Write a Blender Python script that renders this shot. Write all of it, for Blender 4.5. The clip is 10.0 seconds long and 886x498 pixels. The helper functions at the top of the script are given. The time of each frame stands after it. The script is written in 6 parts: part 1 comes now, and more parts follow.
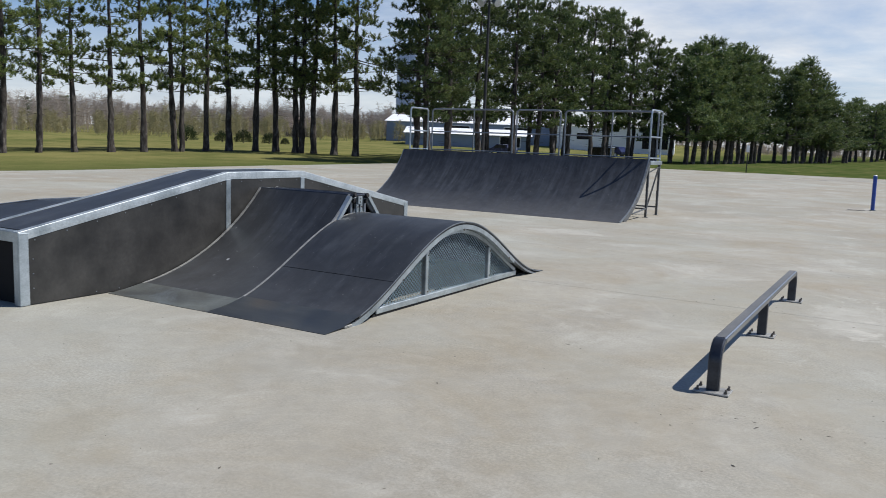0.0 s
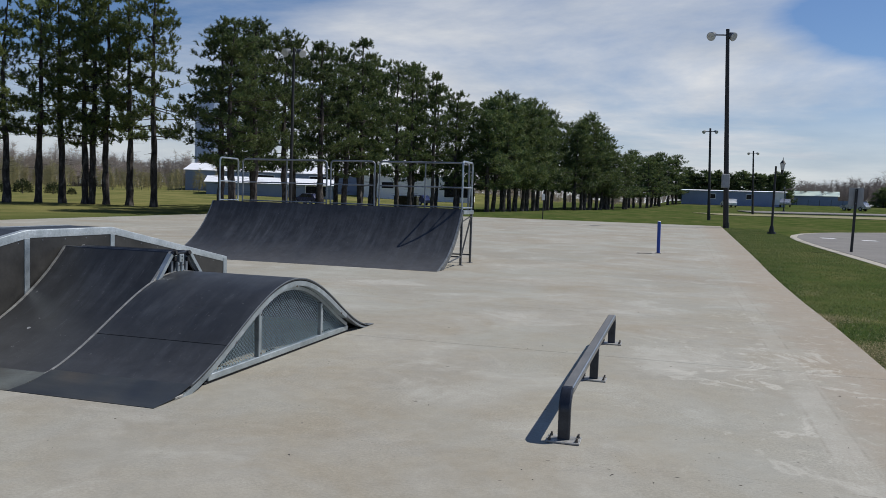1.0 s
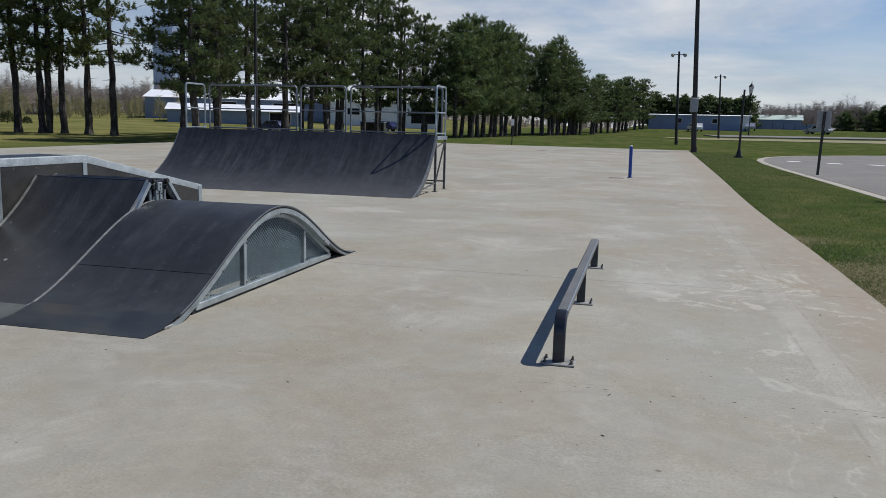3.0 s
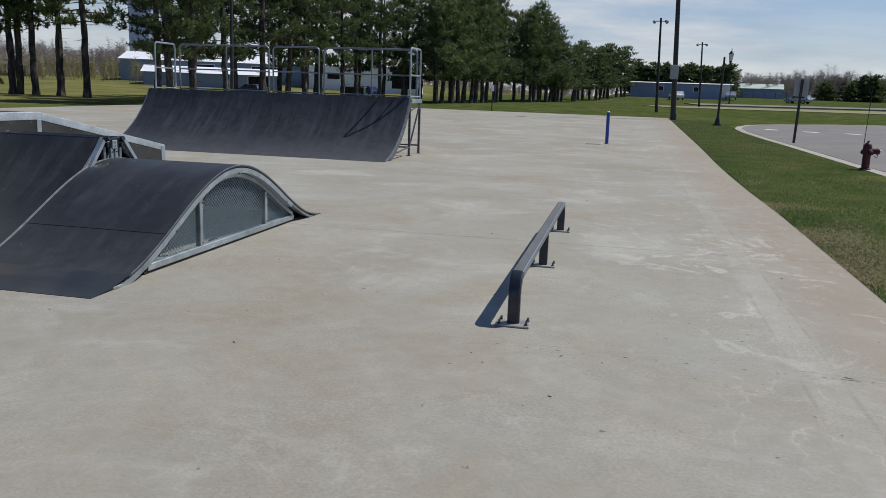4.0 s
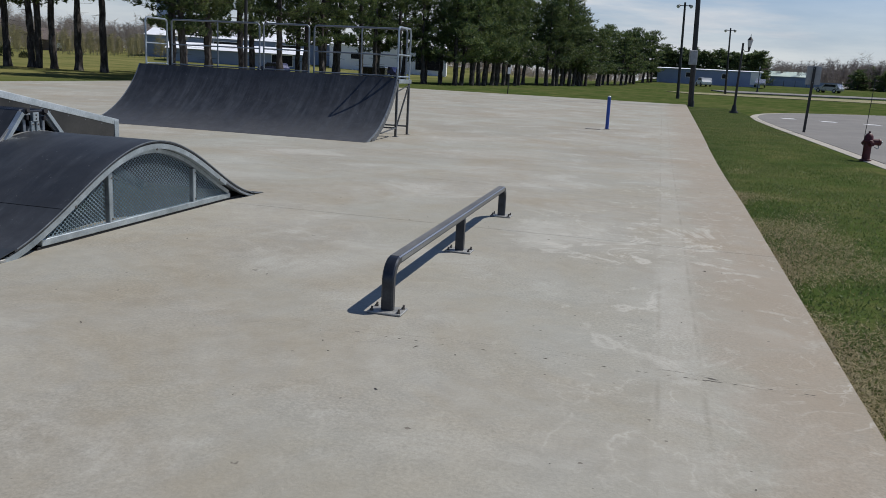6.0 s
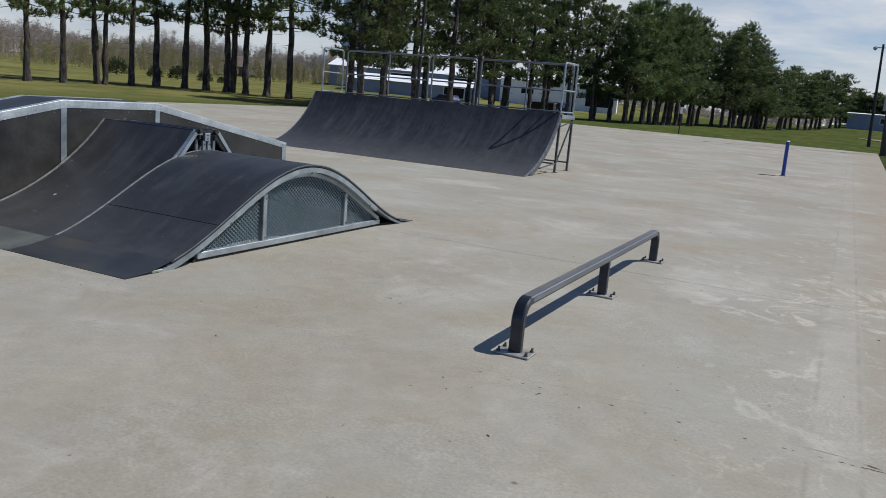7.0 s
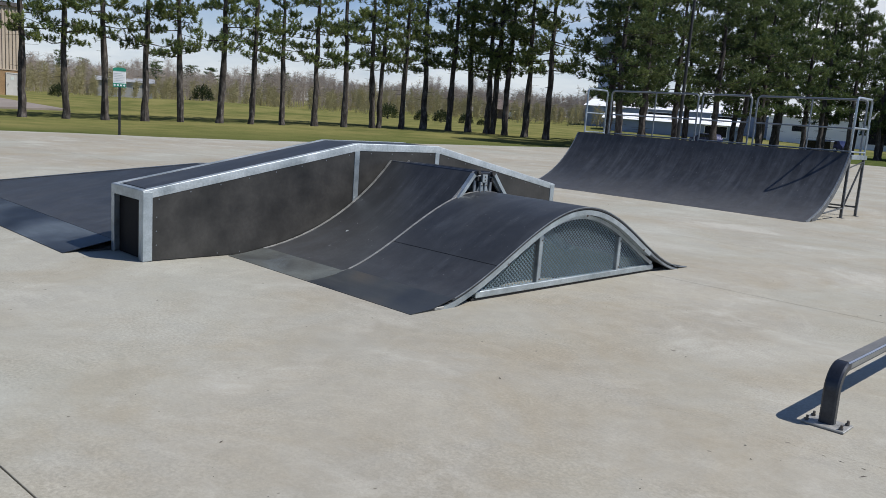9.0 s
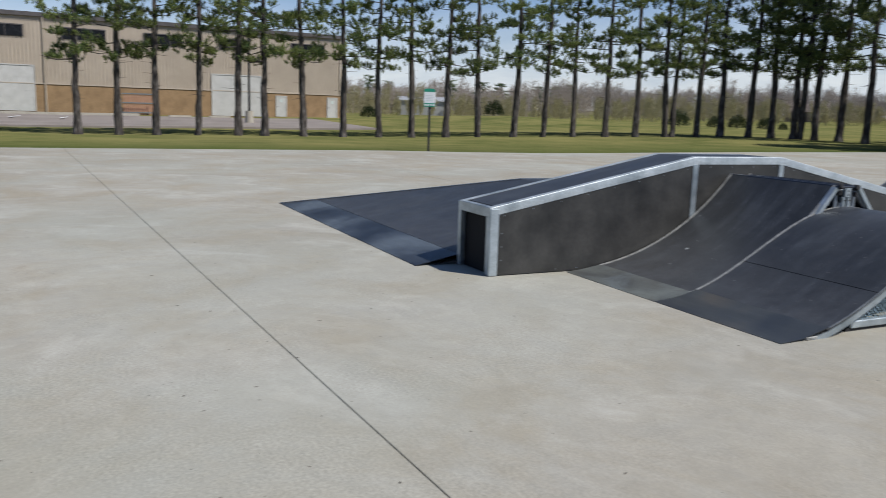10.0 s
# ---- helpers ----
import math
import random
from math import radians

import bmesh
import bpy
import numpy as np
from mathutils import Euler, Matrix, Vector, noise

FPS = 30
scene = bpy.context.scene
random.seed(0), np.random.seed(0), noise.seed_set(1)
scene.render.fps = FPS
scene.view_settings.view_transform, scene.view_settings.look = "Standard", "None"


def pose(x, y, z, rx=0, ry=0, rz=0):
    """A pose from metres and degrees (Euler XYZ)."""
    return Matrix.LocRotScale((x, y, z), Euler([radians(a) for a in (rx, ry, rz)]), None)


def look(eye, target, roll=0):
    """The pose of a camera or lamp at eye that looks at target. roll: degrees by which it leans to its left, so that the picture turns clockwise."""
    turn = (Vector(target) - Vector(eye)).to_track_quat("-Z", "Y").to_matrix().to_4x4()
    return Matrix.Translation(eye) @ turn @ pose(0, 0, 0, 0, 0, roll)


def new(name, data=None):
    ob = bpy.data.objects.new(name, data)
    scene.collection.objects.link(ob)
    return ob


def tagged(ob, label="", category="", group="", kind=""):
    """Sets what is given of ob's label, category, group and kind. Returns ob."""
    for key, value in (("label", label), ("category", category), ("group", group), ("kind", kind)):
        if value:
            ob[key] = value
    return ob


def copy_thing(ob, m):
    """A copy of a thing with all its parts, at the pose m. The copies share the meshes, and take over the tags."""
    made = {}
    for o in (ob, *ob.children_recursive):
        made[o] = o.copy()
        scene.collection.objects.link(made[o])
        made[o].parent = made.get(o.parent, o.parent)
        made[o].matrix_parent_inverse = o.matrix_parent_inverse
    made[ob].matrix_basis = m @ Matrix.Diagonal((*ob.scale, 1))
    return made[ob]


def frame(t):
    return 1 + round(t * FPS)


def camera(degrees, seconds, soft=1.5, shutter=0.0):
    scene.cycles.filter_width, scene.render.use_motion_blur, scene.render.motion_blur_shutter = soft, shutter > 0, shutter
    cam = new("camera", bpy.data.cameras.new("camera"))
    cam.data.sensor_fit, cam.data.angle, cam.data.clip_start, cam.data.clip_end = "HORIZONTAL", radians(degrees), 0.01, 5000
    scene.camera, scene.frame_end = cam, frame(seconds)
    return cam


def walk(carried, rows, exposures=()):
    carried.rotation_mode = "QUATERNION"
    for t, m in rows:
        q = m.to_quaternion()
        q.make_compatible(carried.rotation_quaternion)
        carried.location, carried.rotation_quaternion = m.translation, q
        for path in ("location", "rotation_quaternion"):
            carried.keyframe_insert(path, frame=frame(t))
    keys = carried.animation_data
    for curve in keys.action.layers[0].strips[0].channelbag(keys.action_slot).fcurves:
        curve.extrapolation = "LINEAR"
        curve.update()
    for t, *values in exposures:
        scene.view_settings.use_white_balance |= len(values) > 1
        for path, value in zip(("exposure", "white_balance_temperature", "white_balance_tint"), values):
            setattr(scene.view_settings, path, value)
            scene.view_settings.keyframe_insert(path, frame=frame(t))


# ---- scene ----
cam = camera(57.9, 10.0, 0.8, 0.06)
PATH = [
    (0, (0.115, 0.028, 1.436), (-0.883, 1.741, 1.173), 2.1),
    (0.5, (0.021, 0.071, 1.468), (-0.656, 1.945, 1.304), 2.1),
    (1, (-0.183, 0.046, 1.473), (-0.75, 1.959, 1.346), 1.8),
    (1.5, (-0.39, -0.02, 1.474), (-0.886, 1.909, 1.294), 1.3),
    (2, (-0.42, -0.022, 1.472), (-0.943, 1.9, 1.286), 1.4),
    (2.5, (-0.409, 0.018, 1.458), (-0.917, 1.938, 1.223), 1.2),
    (3.8, (-0.251, 0.151, 1.418), (-0.687, 2.066, 1.039), 1.9),
    (4, (-0.218, 0.19, 1.392), (-0.645, 2.105, 1.007), 2.0),
    (4.5, (0.021, 0.225, 1.384), (-0.359, 2.143, 0.964), 4.1),
    (5, (0.242, 0.434, 1.389), (-0.164, 2.347, 0.97), 3.9),
    (5.2, (0.322, 0.519, 1.388), (-0.09, 2.43, 0.966), 2.7),
    (6.5, (0.686, 0.649, 1.406), (0.075, 2.505, 0.98), 4.5),
    (7, (0.688, 0.795, 1.405), (-0.172, 2.561, 1.029), 5.0),
    (7.5, (0.65, 0.835, 1.415), (-0.428, 2.479, 1.045), 3.1),
    (8, (0.6, 0.847, 1.408), (-0.561, 2.444, 1.091), 2.7),
    (8.5, (0.532, 0.84, 1.416), (-0.702, 2.381, 1.095), 3.0),
    (9, (0.436, 0.768, 1.4), (-0.935, 2.187, 1.072), 4.1),
    (9.5, (0.256, 0.612, 1.438), (-1.128, 2.019, 1.119), 3.7),
    (9.8, (0.163, 0.501, 1.431), (-1.395, 1.712, 1.104), 2.4),
    (9.9, (0.095, 0.471, 1.429), (-1.551, 1.557, 1.095), 2.2),
    (10, (0.03, 0.419, 1.414), (-1.744, 1.278, 1.076), 1.8),
]
walk(cam, [(t, look(eye, target, roll)) for t, eye, target, roll in PATH],
     [(0.0, 0.01), (0.5, -0.16), (1.0, -0.30), (2.5, -0.31), (4.5, -0.31), (6.5, -0.32), (7.5, -0.19), (8.5, 0.01), (9.5, -0.01), (10.0, -0.04)])

# ---------------------------------------------------------------- world, sun
SUN_AZ, SUN_EL = 37.0, 52.0          # degrees from +x towards +y, and above the horizon
sun_way = Vector((math.cos(radians(SUN_EL)) * math.cos(radians(SUN_AZ)),
                  math.cos(radians(SUN_EL)) * math.sin(radians(SUN_AZ)), math.sin(radians(SUN_EL))))
sun = new("sun", bpy.data.lights.new("sun", "SUN"))
sun.data.energy, sun.data.angle, sun.data.color = 5.0, radians(0.53), (1.0, 0.965, 0.915)
sun.matrix_world = look(sun_way * 60, (0, 0, 0))

world = bpy.data.worlds.new("world")
scene.world = world
world.use_nodes = True
wt = world.node_tree
wt.nodes.clear()


def wnode(kind, **values):
    n = wt.nodes.new(kind)
    for k, v in values.items():
        n.inputs[k.replace("_", " ")].default_value = v
    return n


w_out, w_bg = wt.nodes.new("ShaderNodeOutputWorld"), wnode("ShaderNodeBackground", Strength=0.82)
sky = wt.nodes.new("ShaderNodeTexSky")
sky.sky_type, sky.sun_disc = "NISHITA", False
sky.sun_elevation, sky.sun_rotation = radians(SUN_EL), radians(90 - SUN_AZ)
sky.air_density, sky.dust_density, sky.ozone_density = 1.0, 0.2, 3.5
dim = wt.nodes.new("ShaderNodeVectorMath")
dim.operation = "MULTIPLY"
dim.inputs[1].default_value = (0.088, 0.100, 0.122)
coord = wt.nodes.new("ShaderNodeTexCoord")
# thin broken cloud, stretched into long sheets: the direction is laid on a flat layer overhead
split = wt.nodes.new("ShaderNodeSeparateXYZ")
lift = wt.nodes.new("ShaderNodeMath")
lift.operation, lift.inputs[1].default_value = "ADD", 0.16
over_x, over_y = wt.nodes.new("ShaderNodeMath"), wt.nodes.new("ShaderNodeMath")
over_x.operation = over_y.operation = "DIVIDE"
layer = wt.nodes.new("ShaderNodeCombineXYZ")
mapping = wt.nodes.new("ShaderNodeMapping")
mapping.inputs["Rotation"].default_value = (0, 0, radians(24))
mapping.inputs["Scale"].default_value = (0.46, 0.62, 1.0)
mapping.inputs["Location"].default_value = (0.55, 1.75, 0.0)
big = wnode("ShaderNodeTexNoise", Scale=0.85, Detail=10.0, Roughness=0.60, Distortion=0.3)
ramp = wt.nodes.new("ShaderNodeValToRGB")
ramp.color_ramp.elements[0].position, ramp.color_ramp.elements[1].position = 0.33, 0.55
fine = wnode("ShaderNodeTexNoise", Scale=2.6, Detail=8.0, Roughness=0.6)
shade = wt.nodes.new("ShaderNodeValToRGB")
shade.color_ramp.elements[0].position, shade.color_ramp.elements[0].color = 0.3, (0.72, 0.79, 0.90, 1)
shade.color_ramp.elements[1].position, shade.color_ramp.elements[1].color = 0.66, (1.10, 1.12, 1.145, 1)
mix = wt.nodes.new("ShaderNodeMix")
mix.data_type = "RGBA"
haze = wt.nodes.new("ShaderNodeMapRange")
for k, v in (("From Min", 0.0), ("From Max", 0.15), ("To Min", 0.95), ("To Max", 0.0)):
    haze.inputs[k].default_value = v
most = wt.nodes.new("ShaderNodeMath")
most.operation = "MAXIMUM"
scaled = wt.nodes.new("ShaderNodeMath")
scaled.operation, scaled.inputs[1].default_value = "MULTIPLY", 0.93
link = wt.links.new
link(coord.outputs["Generated"], split.inputs[0])
link(split.outputs["Z"], lift.inputs[0])
link(split.outputs["X"], over_x.inputs[0])
link(split.outputs["Y"], over_y.inputs[0])
link(lift.outputs[0], over_x.inputs[1])
link(lift.outputs[0], over_y.inputs[1])
link(over_x.outputs[0], layer.inputs["X"])
link(over_y.outputs[0], layer.inputs["Y"])
link(layer.outputs[0], mapping.inputs["Vector"])
link(mapping.outputs[0], big.inputs["Vector"])
link(mapping.outputs[0], fine.inputs["Vector"])
west = wt.nodes.new("ShaderNodeMath")
west.operation, west.inputs[1].default_value = "MULTIPLY_ADD", 0.64
side = wt.nodes.new("ShaderNodeMath")
side.operation, side.inputs[1].default_value = "MINIMUM", 0.0
east = wt.nodes.new("ShaderNodeMath")
east.operation, east.inputs[1].default_value = "ADD", 0.38
link(split.outputs["X"], east.inputs[0])
link(east.outputs[0], side.inputs[0])
link(side.outputs[0], west.inputs[0])
right = wt.nodes.new("ShaderNodeMath")
right.operation, right.inputs[1].default_value = "MAXIMUM", 0.0
clearer = wt.nodes.new("ShaderNodeMath")
clearer.operation, clearer.inputs[1].default_value = "MULTIPLY_ADD", -0.72
link(split.outputs["X"], right.inputs[0])
link(right.outputs[0], clearer.inputs[0])
link(big.outputs["Fac"], clearer.inputs[2])
# one clear gap between the sheets over the drive
gap_at = wt.nodes.new("ShaderNodeVectorMath")
gap_at.operation, gap_at.inputs[1].default_value = "SUBTRACT", (0.205, 0.957, 0.203)
gap_form = wt.nodes.new("ShaderNodeVectorMath")
gap_form.operation, gap_form.inputs[1].default_value = "MULTIPLY", (0.85, 0.85, 2.3)
gap_size = wt.nodes.new("ShaderNodeVectorMath")
gap_size.operation = "LENGTH"
gap_depth = wt.nodes.new("ShaderNodeMapRange")
for k, v in (("From Min", 0.02), ("From Max", 0.115), ("To Min", 0.30), ("To Max", 0.0)):
    gap_depth.inputs[k].default_value = v
opened = wt.nodes.new("ShaderNodeMath")
opened.operation = "SUBTRACT"
link(coord.outputs["Generated"], gap_at.inputs[0])
link(gap_at.outputs[0], gap_form.inputs[0])
link(gap_form.outputs[0], gap_size.inputs[0])
link(gap_size.outputs["Value"], gap_depth.inputs["Value"])
link(clearer.outputs[0], opened.inputs[0])
link(gap_depth.outputs["Result"], opened.inputs[1])
link(opened.outputs[0], west.inputs[2])
link(west.outputs[0], ramp.inputs["Fac"])
link(fine.outputs["Fac"], shade.inputs["Fac"])
link(split.outputs["Z"], haze.inputs["Value"])
link(ramp.outputs["Color"], scaled.inputs[0])
# the sheets lie low in the sky; overhead it is mostly clear
thin = wt.nodes.new("ShaderNodeMapRange")
for k, v in (("From Min", 0.27), ("From Max", 0.48), ("To Min", 1.0), ("To Max", 0.06)):
    thin.inputs[k].default_value = v
thinned = wt.nodes.new("ShaderNodeMath")
thinned.operation = "MULTIPLY"
link(split.outputs["Z"], thin.inputs["Value"])
link(scaled.outputs[0], thinned.inputs[0])
# and it clears towards the south, behind the walk
south = wt.nodes.new("ShaderNodeMapRange")
for k, v in (("From Min", -0.35), ("From Max", 0.10), ("To Min", 0.25), ("To Max", 1.0)):
    south.inputs[k].default_value = v
spread_ = wt.nodes.new("ShaderNodeMath")
spread_.operation = "MULTIPLY"
link(split.outputs["Y"], south.inputs["Value"])
link(south.outputs["Result"], spread_.inputs[0])
link(thin.outputs["Result"], spread_.inputs[1])
link(spread_.outputs[0], thinned.inputs[1])
link(thinned.outputs[0], most.inputs[0])
link(haze.outputs["Result"], most.inputs[1])
link(sky.outputs["Color"], dim.inputs[0])
link(most.outputs[0], mix.inputs["Factor"])
link(dim.outputs[0], mix.inputs["A"])
link(shade.outputs["Color"], mix.inputs["B"])
link(mix.outputs["Result"], w_bg.inputs["Color"])
link(w_bg.outputs[0], w_out.inputs["Surface"])


# ---------------------------------------------------------------- materials
class Nodes:
    """A short way to write a node material."""

    def __init__(self, name):
        self.mat = bpy.data.materials.new(name)
        self.mat.use_nodes = True
        self.tree = self.mat.node_tree
        self.bsdf = self.tree.nodes["Principled BSDF"]
        self.geo = self.tree.nodes.new("ShaderNodeNewGeometry")
        self.obj = self.tree.nodes.new("ShaderNodeTexCoord")

    def link(self, a, b):
        self.tree.links.new(a, b)

    def noise(self, scale, detail=6.0, rough=0.55, world_space=True, stretch=None, kind="ShaderNodeTexNoise", distortion=0.0):
        n = self.tree.nodes.new(kind)
        n.inputs["Scale"].default_value = scale
        if kind == "ShaderNodeTexNoise":
            n.inputs["Detail"].default_value, n.inputs["Roughness"].default_value = detail, rough
            n.inputs["Distortion"].default_value = distortion
        src = self.geo.outputs["Position"] if world_space else self.obj.outputs["Object"]
        if stretch:
            m = self.tree.nodes.new("ShaderNodeMapping")
            m.inputs["Scale"].default_value = stretch
            self.link(src, m.inputs["Vector"])
            src = m.outputs[0]
        self.link(src, n.inputs["Vector"])
        return n.outputs["Distance"] if kind == "ShaderNodeTexVoronoi" else n.outputs["Fac"]

    def ramp(self, fac, stops, ease=False):
        r = self.tree.nodes.new("ShaderNodeValToRGB")
        e = r.color_ramp.elements
        while len(e) < len(stops):
            e.new(0.5)
        for el, (pos, col) in zip(e, stops):
            el.position = pos
            el.color = (col, col, col, 1) if isinstance(col, (int, float)) else (*col, 1)
        self.link(fac, r.inputs["Fac"])
        return r.outputs["Color"]

    def mix(self, fac, a, b, blend="MIX"):
        m = self.tree.nodes.new("ShaderNodeMix")
        m.data_type, m.blend_type = "RGBA", blend
        for v, key in ((fac, "Factor"), (a, "A"), (b, "B")):
            if isinstance(v, (int, float)):
                m.inputs[key].default_value = v if key == "Factor" else (v, v, v, 1)
            elif isinstance(v, tuple):
                m.inputs[key].default_value = (*v, 1)
            else:
                self.link(v, m.inputs[key])
        return m.outputs["Result"]

    def math(self, op, a, b=0.0):
        m = self.tree.nodes.new("ShaderNodeMath")
        m.operation = op
        for i, v in enumerate((a, b)):
            if isinstance(v, (int, float)):
                m.inputs[i].default_value = v
            else:
                self.link(v, m.inputs[i])
        return m.outputs[0]

    def done(self, color, rough=0.6, metal=0.0, bump=None, strength=0.3, distance=0.01, spec=0.5):
        b = self.bsdf
        for v, key in ((color, "Base Color"), (rough, "Roughness"), (metal, "Metallic"), (spec, "Specular IOR Level")):
            if isinstance(v, (int, float)):
                b.inputs[key].default_value = v
            elif isinstance(v, tuple):
                b.inputs[key].default_value = (*v, 1)
            else:
                self.link(v, b.inputs[key])
        if bump is not None:
            n = self.tree.nodes.new("ShaderNodeBump")
            n.inputs["Strength"].default_value, n.inputs["Distance"].default_value = strength, distance
            self.link(bump, n.inputs["Height"])
            self.link(n.outputs[0], b.inputs["Normal"])
        return self.mat


def simple(name, dark, light, scale=8.0, rough=0.6, metal=0.0, bump=0.15, fine=60.0, stretch=None, spec=0.5, world_space=False):
    """A plain surface with grain and blotches at two scales."""
    n = Nodes(name)
    a = n.noise(scale, 6, 0.6, world_space, stretch)
    f = n.noise(fine, 3, 0.6, world_space)
    c = n.ramp(a, [(0.3, dark), (0.7, light)])
    c = n.mix(0.35, c, n.ramp(f, [(0.3, 0.35), (0.7, 0.75)]), "OVERLAY")
    r = n.math("ADD", n.math("MULTIPLY", a, 0.25), rough - 0.12)
    return n.done(c, r, metal, f, bump, 0.004, spec)


def concrete_material():
    n = Nodes("weathered_concrete")
    cloud = n.noise(0.33, 7, 0.6, distortion=0.6)
    blot = n.noise(1.7, 6, 0.62, distortion=0.8)
    grain = n.noise(55, 4, 0.7)
    mid_grain = n.noise(7.5, 5, 0.65, distortion=0.5)
    tan = n.noise(0.7, 7, 0.66, distortion=0.5)
    speck = n.noise(16, 2, 0.5)
    scuff = n.noise(0.85, 9, 0.66, stretch=(1.0, 1.1, 1.0), distortion=2.8)
    c = n.ramp(cloud, [(0.30, (0.27, 0.25, 0.212)), (0.5, (0.335, 0.32, 0.282)), (0.70, (0.405, 0.395, 0.362))])
    c = n.mix(n.ramp(blot, [(0.35, 0.0), (0.65, 0.55)]), c, (0.325, 0.325, 0.31))
    c = n.mix(n.ramp(tan, [(0.48, 0.0), (0.64, 0.74)]), c, (0.302, 0.272, 0.217))
    c = n.mix(n.ramp(tan, [(0.34, 0.85), (0.45, 0.0)]), c, (0.42, 0.415, 0.39))
    c = n.mix(0.22, c, n.ramp(mid_grain, [(0.3, 0.34), (0.7, 0.66)]), "OVERLAY")
    c = n.mix(n.ramp(n.noise(0.24, 4, 0.55, distortion=0.5), [(0.46, 0.0), (0.66, 0.42)]), c, (0.335, 0.360, 0.342))
    # rusty tint along the lawn, a long stretch by itself
    px = n.tree.nodes.new("ShaderNodeSeparateXYZ")
    n.link(n.geo.outputs["Position"], px.inputs[0])
    edge = n.tree.nodes.new("ShaderNodeMapRange")
    edge.inputs["From Min"].default_value, edge.inputs["From Max"].default_value = 0.80, 1.35
    n.link(n.math("ADD", px.outputs["X"], n.math("MULTIPLY", n.math("SUBTRACT", blot, 0.5), 2.4)), edge.inputs["Value"])
    c = n.mix(n.math("MULTIPLY", edge.outputs["Result"], n.ramp(blot, [(0.36, 0.85), (0.64, 0.45)])), c, (0.316, 0.268, 0.217))
    # pale scuffs and worn patches
    ex = n.math("MULTIPLY", n.math("ADD", px.outputs["X"], -0.6), 0.62)
    ey = n.math("MULTIPLY", n.math("ADD", px.outputs["Y"], -7.6), 0.22)
    far_off = n.math("SQRT", n.math("ADD", n.math("MULTIPLY", ex, ex), n.math("MULTIPLY", ey, ey)))
    where = n.ramp(far_off, [(0.25, 0.62), (0.95, 0.10)])
    c = n.mix(n.math("MULTIPLY", n.ramp(scuff, [(0.56, 0.0), (0.63, 1.0), (0.71, 0.0)]), where), c, (0.56, 0.55, 0.52))
    # pale sealed band along the long joint
    band = n.math("ABSOLUTE", n.math("ADD", px.outputs["X"], -0.85))
    rim = n.ramp(band, [(0.085, 0.0), (0.105, 0.75), (0.125, 0.0)])
    fade = n.tree.nodes.new("ShaderNodeMapRange")
    for k, v in (("From Min", 8.0), ("From Max", 16.0), ("To Min", 1.0), ("To Max", 0.12)):
        fade.inputs[k].default_value = v
    n.link(px.outputs["Y"], fade.inputs["Value"])
    band = n.math("MULTIPLY", n.ramp(band, [(0.09, 1.0), (0.15, 0.0)]), n.math("MULTIPLY", fade.outputs["Result"], n.ramp(blot, [(0.36, 0.05), (0.62, 0.55)])))
    c = n.mix(band, c, (0.43, 0.425, 0.40))
    c = n.mix(n.math("MULTIPLY", rim, n.ramp(n.noise(2.1, 5, 0.6), [(0.42, 0.0), (0.58, 0.7)])), c, (0.235, 0.222, 0.19))
    # pale tide marks left by standing water near the lawn, and round dried puddles
    tide = n.noise(1.25, 5, 0.55, distortion=0.5)
    tide2 = n.noise(2.7, 4, 0.6, distortion=0.8)
    near_x = n.ramp(px.outputs["X"], [(0.12, 0.0), (0.45, 1.0)])
    lines = n.math("MAXIMUM", n.ramp(tide, [(0.485, 0.0), (0.497, 1.0), (0.509, 0.0)]), n.ramp(tide2, [(0.548, 0.0), (0.558, 0.7), (0.570, 0.0)]))
    some = n.math("MULTIPLY", n.ramp(mid_grain, [(0.40, 0.15), (0.60, 1.0)]), n.ramp(tan, [(0.40, 0.1), (0.60, 0.6)]))
    c = n.mix(n.math("MULTIPLY", n.math("MULTIPLY", lines, near_x), some), c, (0.56, 0.55, 0.52))
    # coarser, rain-worn patches with the stones showing
    worn = n.ramp(n.noise(0.55, 5, 0.6, distortion=0.4), [(0.50, 0.0), (0.62, 1.0)])
    peb = n.noise(52, 4, 0.7)
    c = n.mix(n.math("MULTIPLY", worn, 0.20), c, n.ramp(peb, [(0.32, 0.18), (0.5, 0.5), (0.68, 0.80)]), "OVERLAY")
    # dirt pits
    c = n.mix(n.ramp(speck, [(0.235, 0.8), (0.265, 0.0)]), c, (0.14, 0.125, 0.11))
    rough_ = n.ramp(n.noise(1.1, 4, 0.6), [(0.38, 0.12), (0.62, 0.50)])
    c = n.mix(rough_, c, n.ramp(grain, [(0.25, 0.28), (0.75, 0.72)]), "OVERLAY")
    info = n.tree.nodes.new("ShaderNodeObjectInfo")
    c = n.mix(1.0, c, n.ramp(info.outputs["Random"], [(0.0, 0.985), (1.0, 1.015)]), "MULTIPLY")
    c = n.mix(1.0, c, (0.945, 0.920, 0.852), "MULTIPLY")
    return n.done(c, n.math("ADD", n.math("MULTIPLY", blot, 0.2), 0.72), 0, grain, 0.45, 0.004, 0.3)


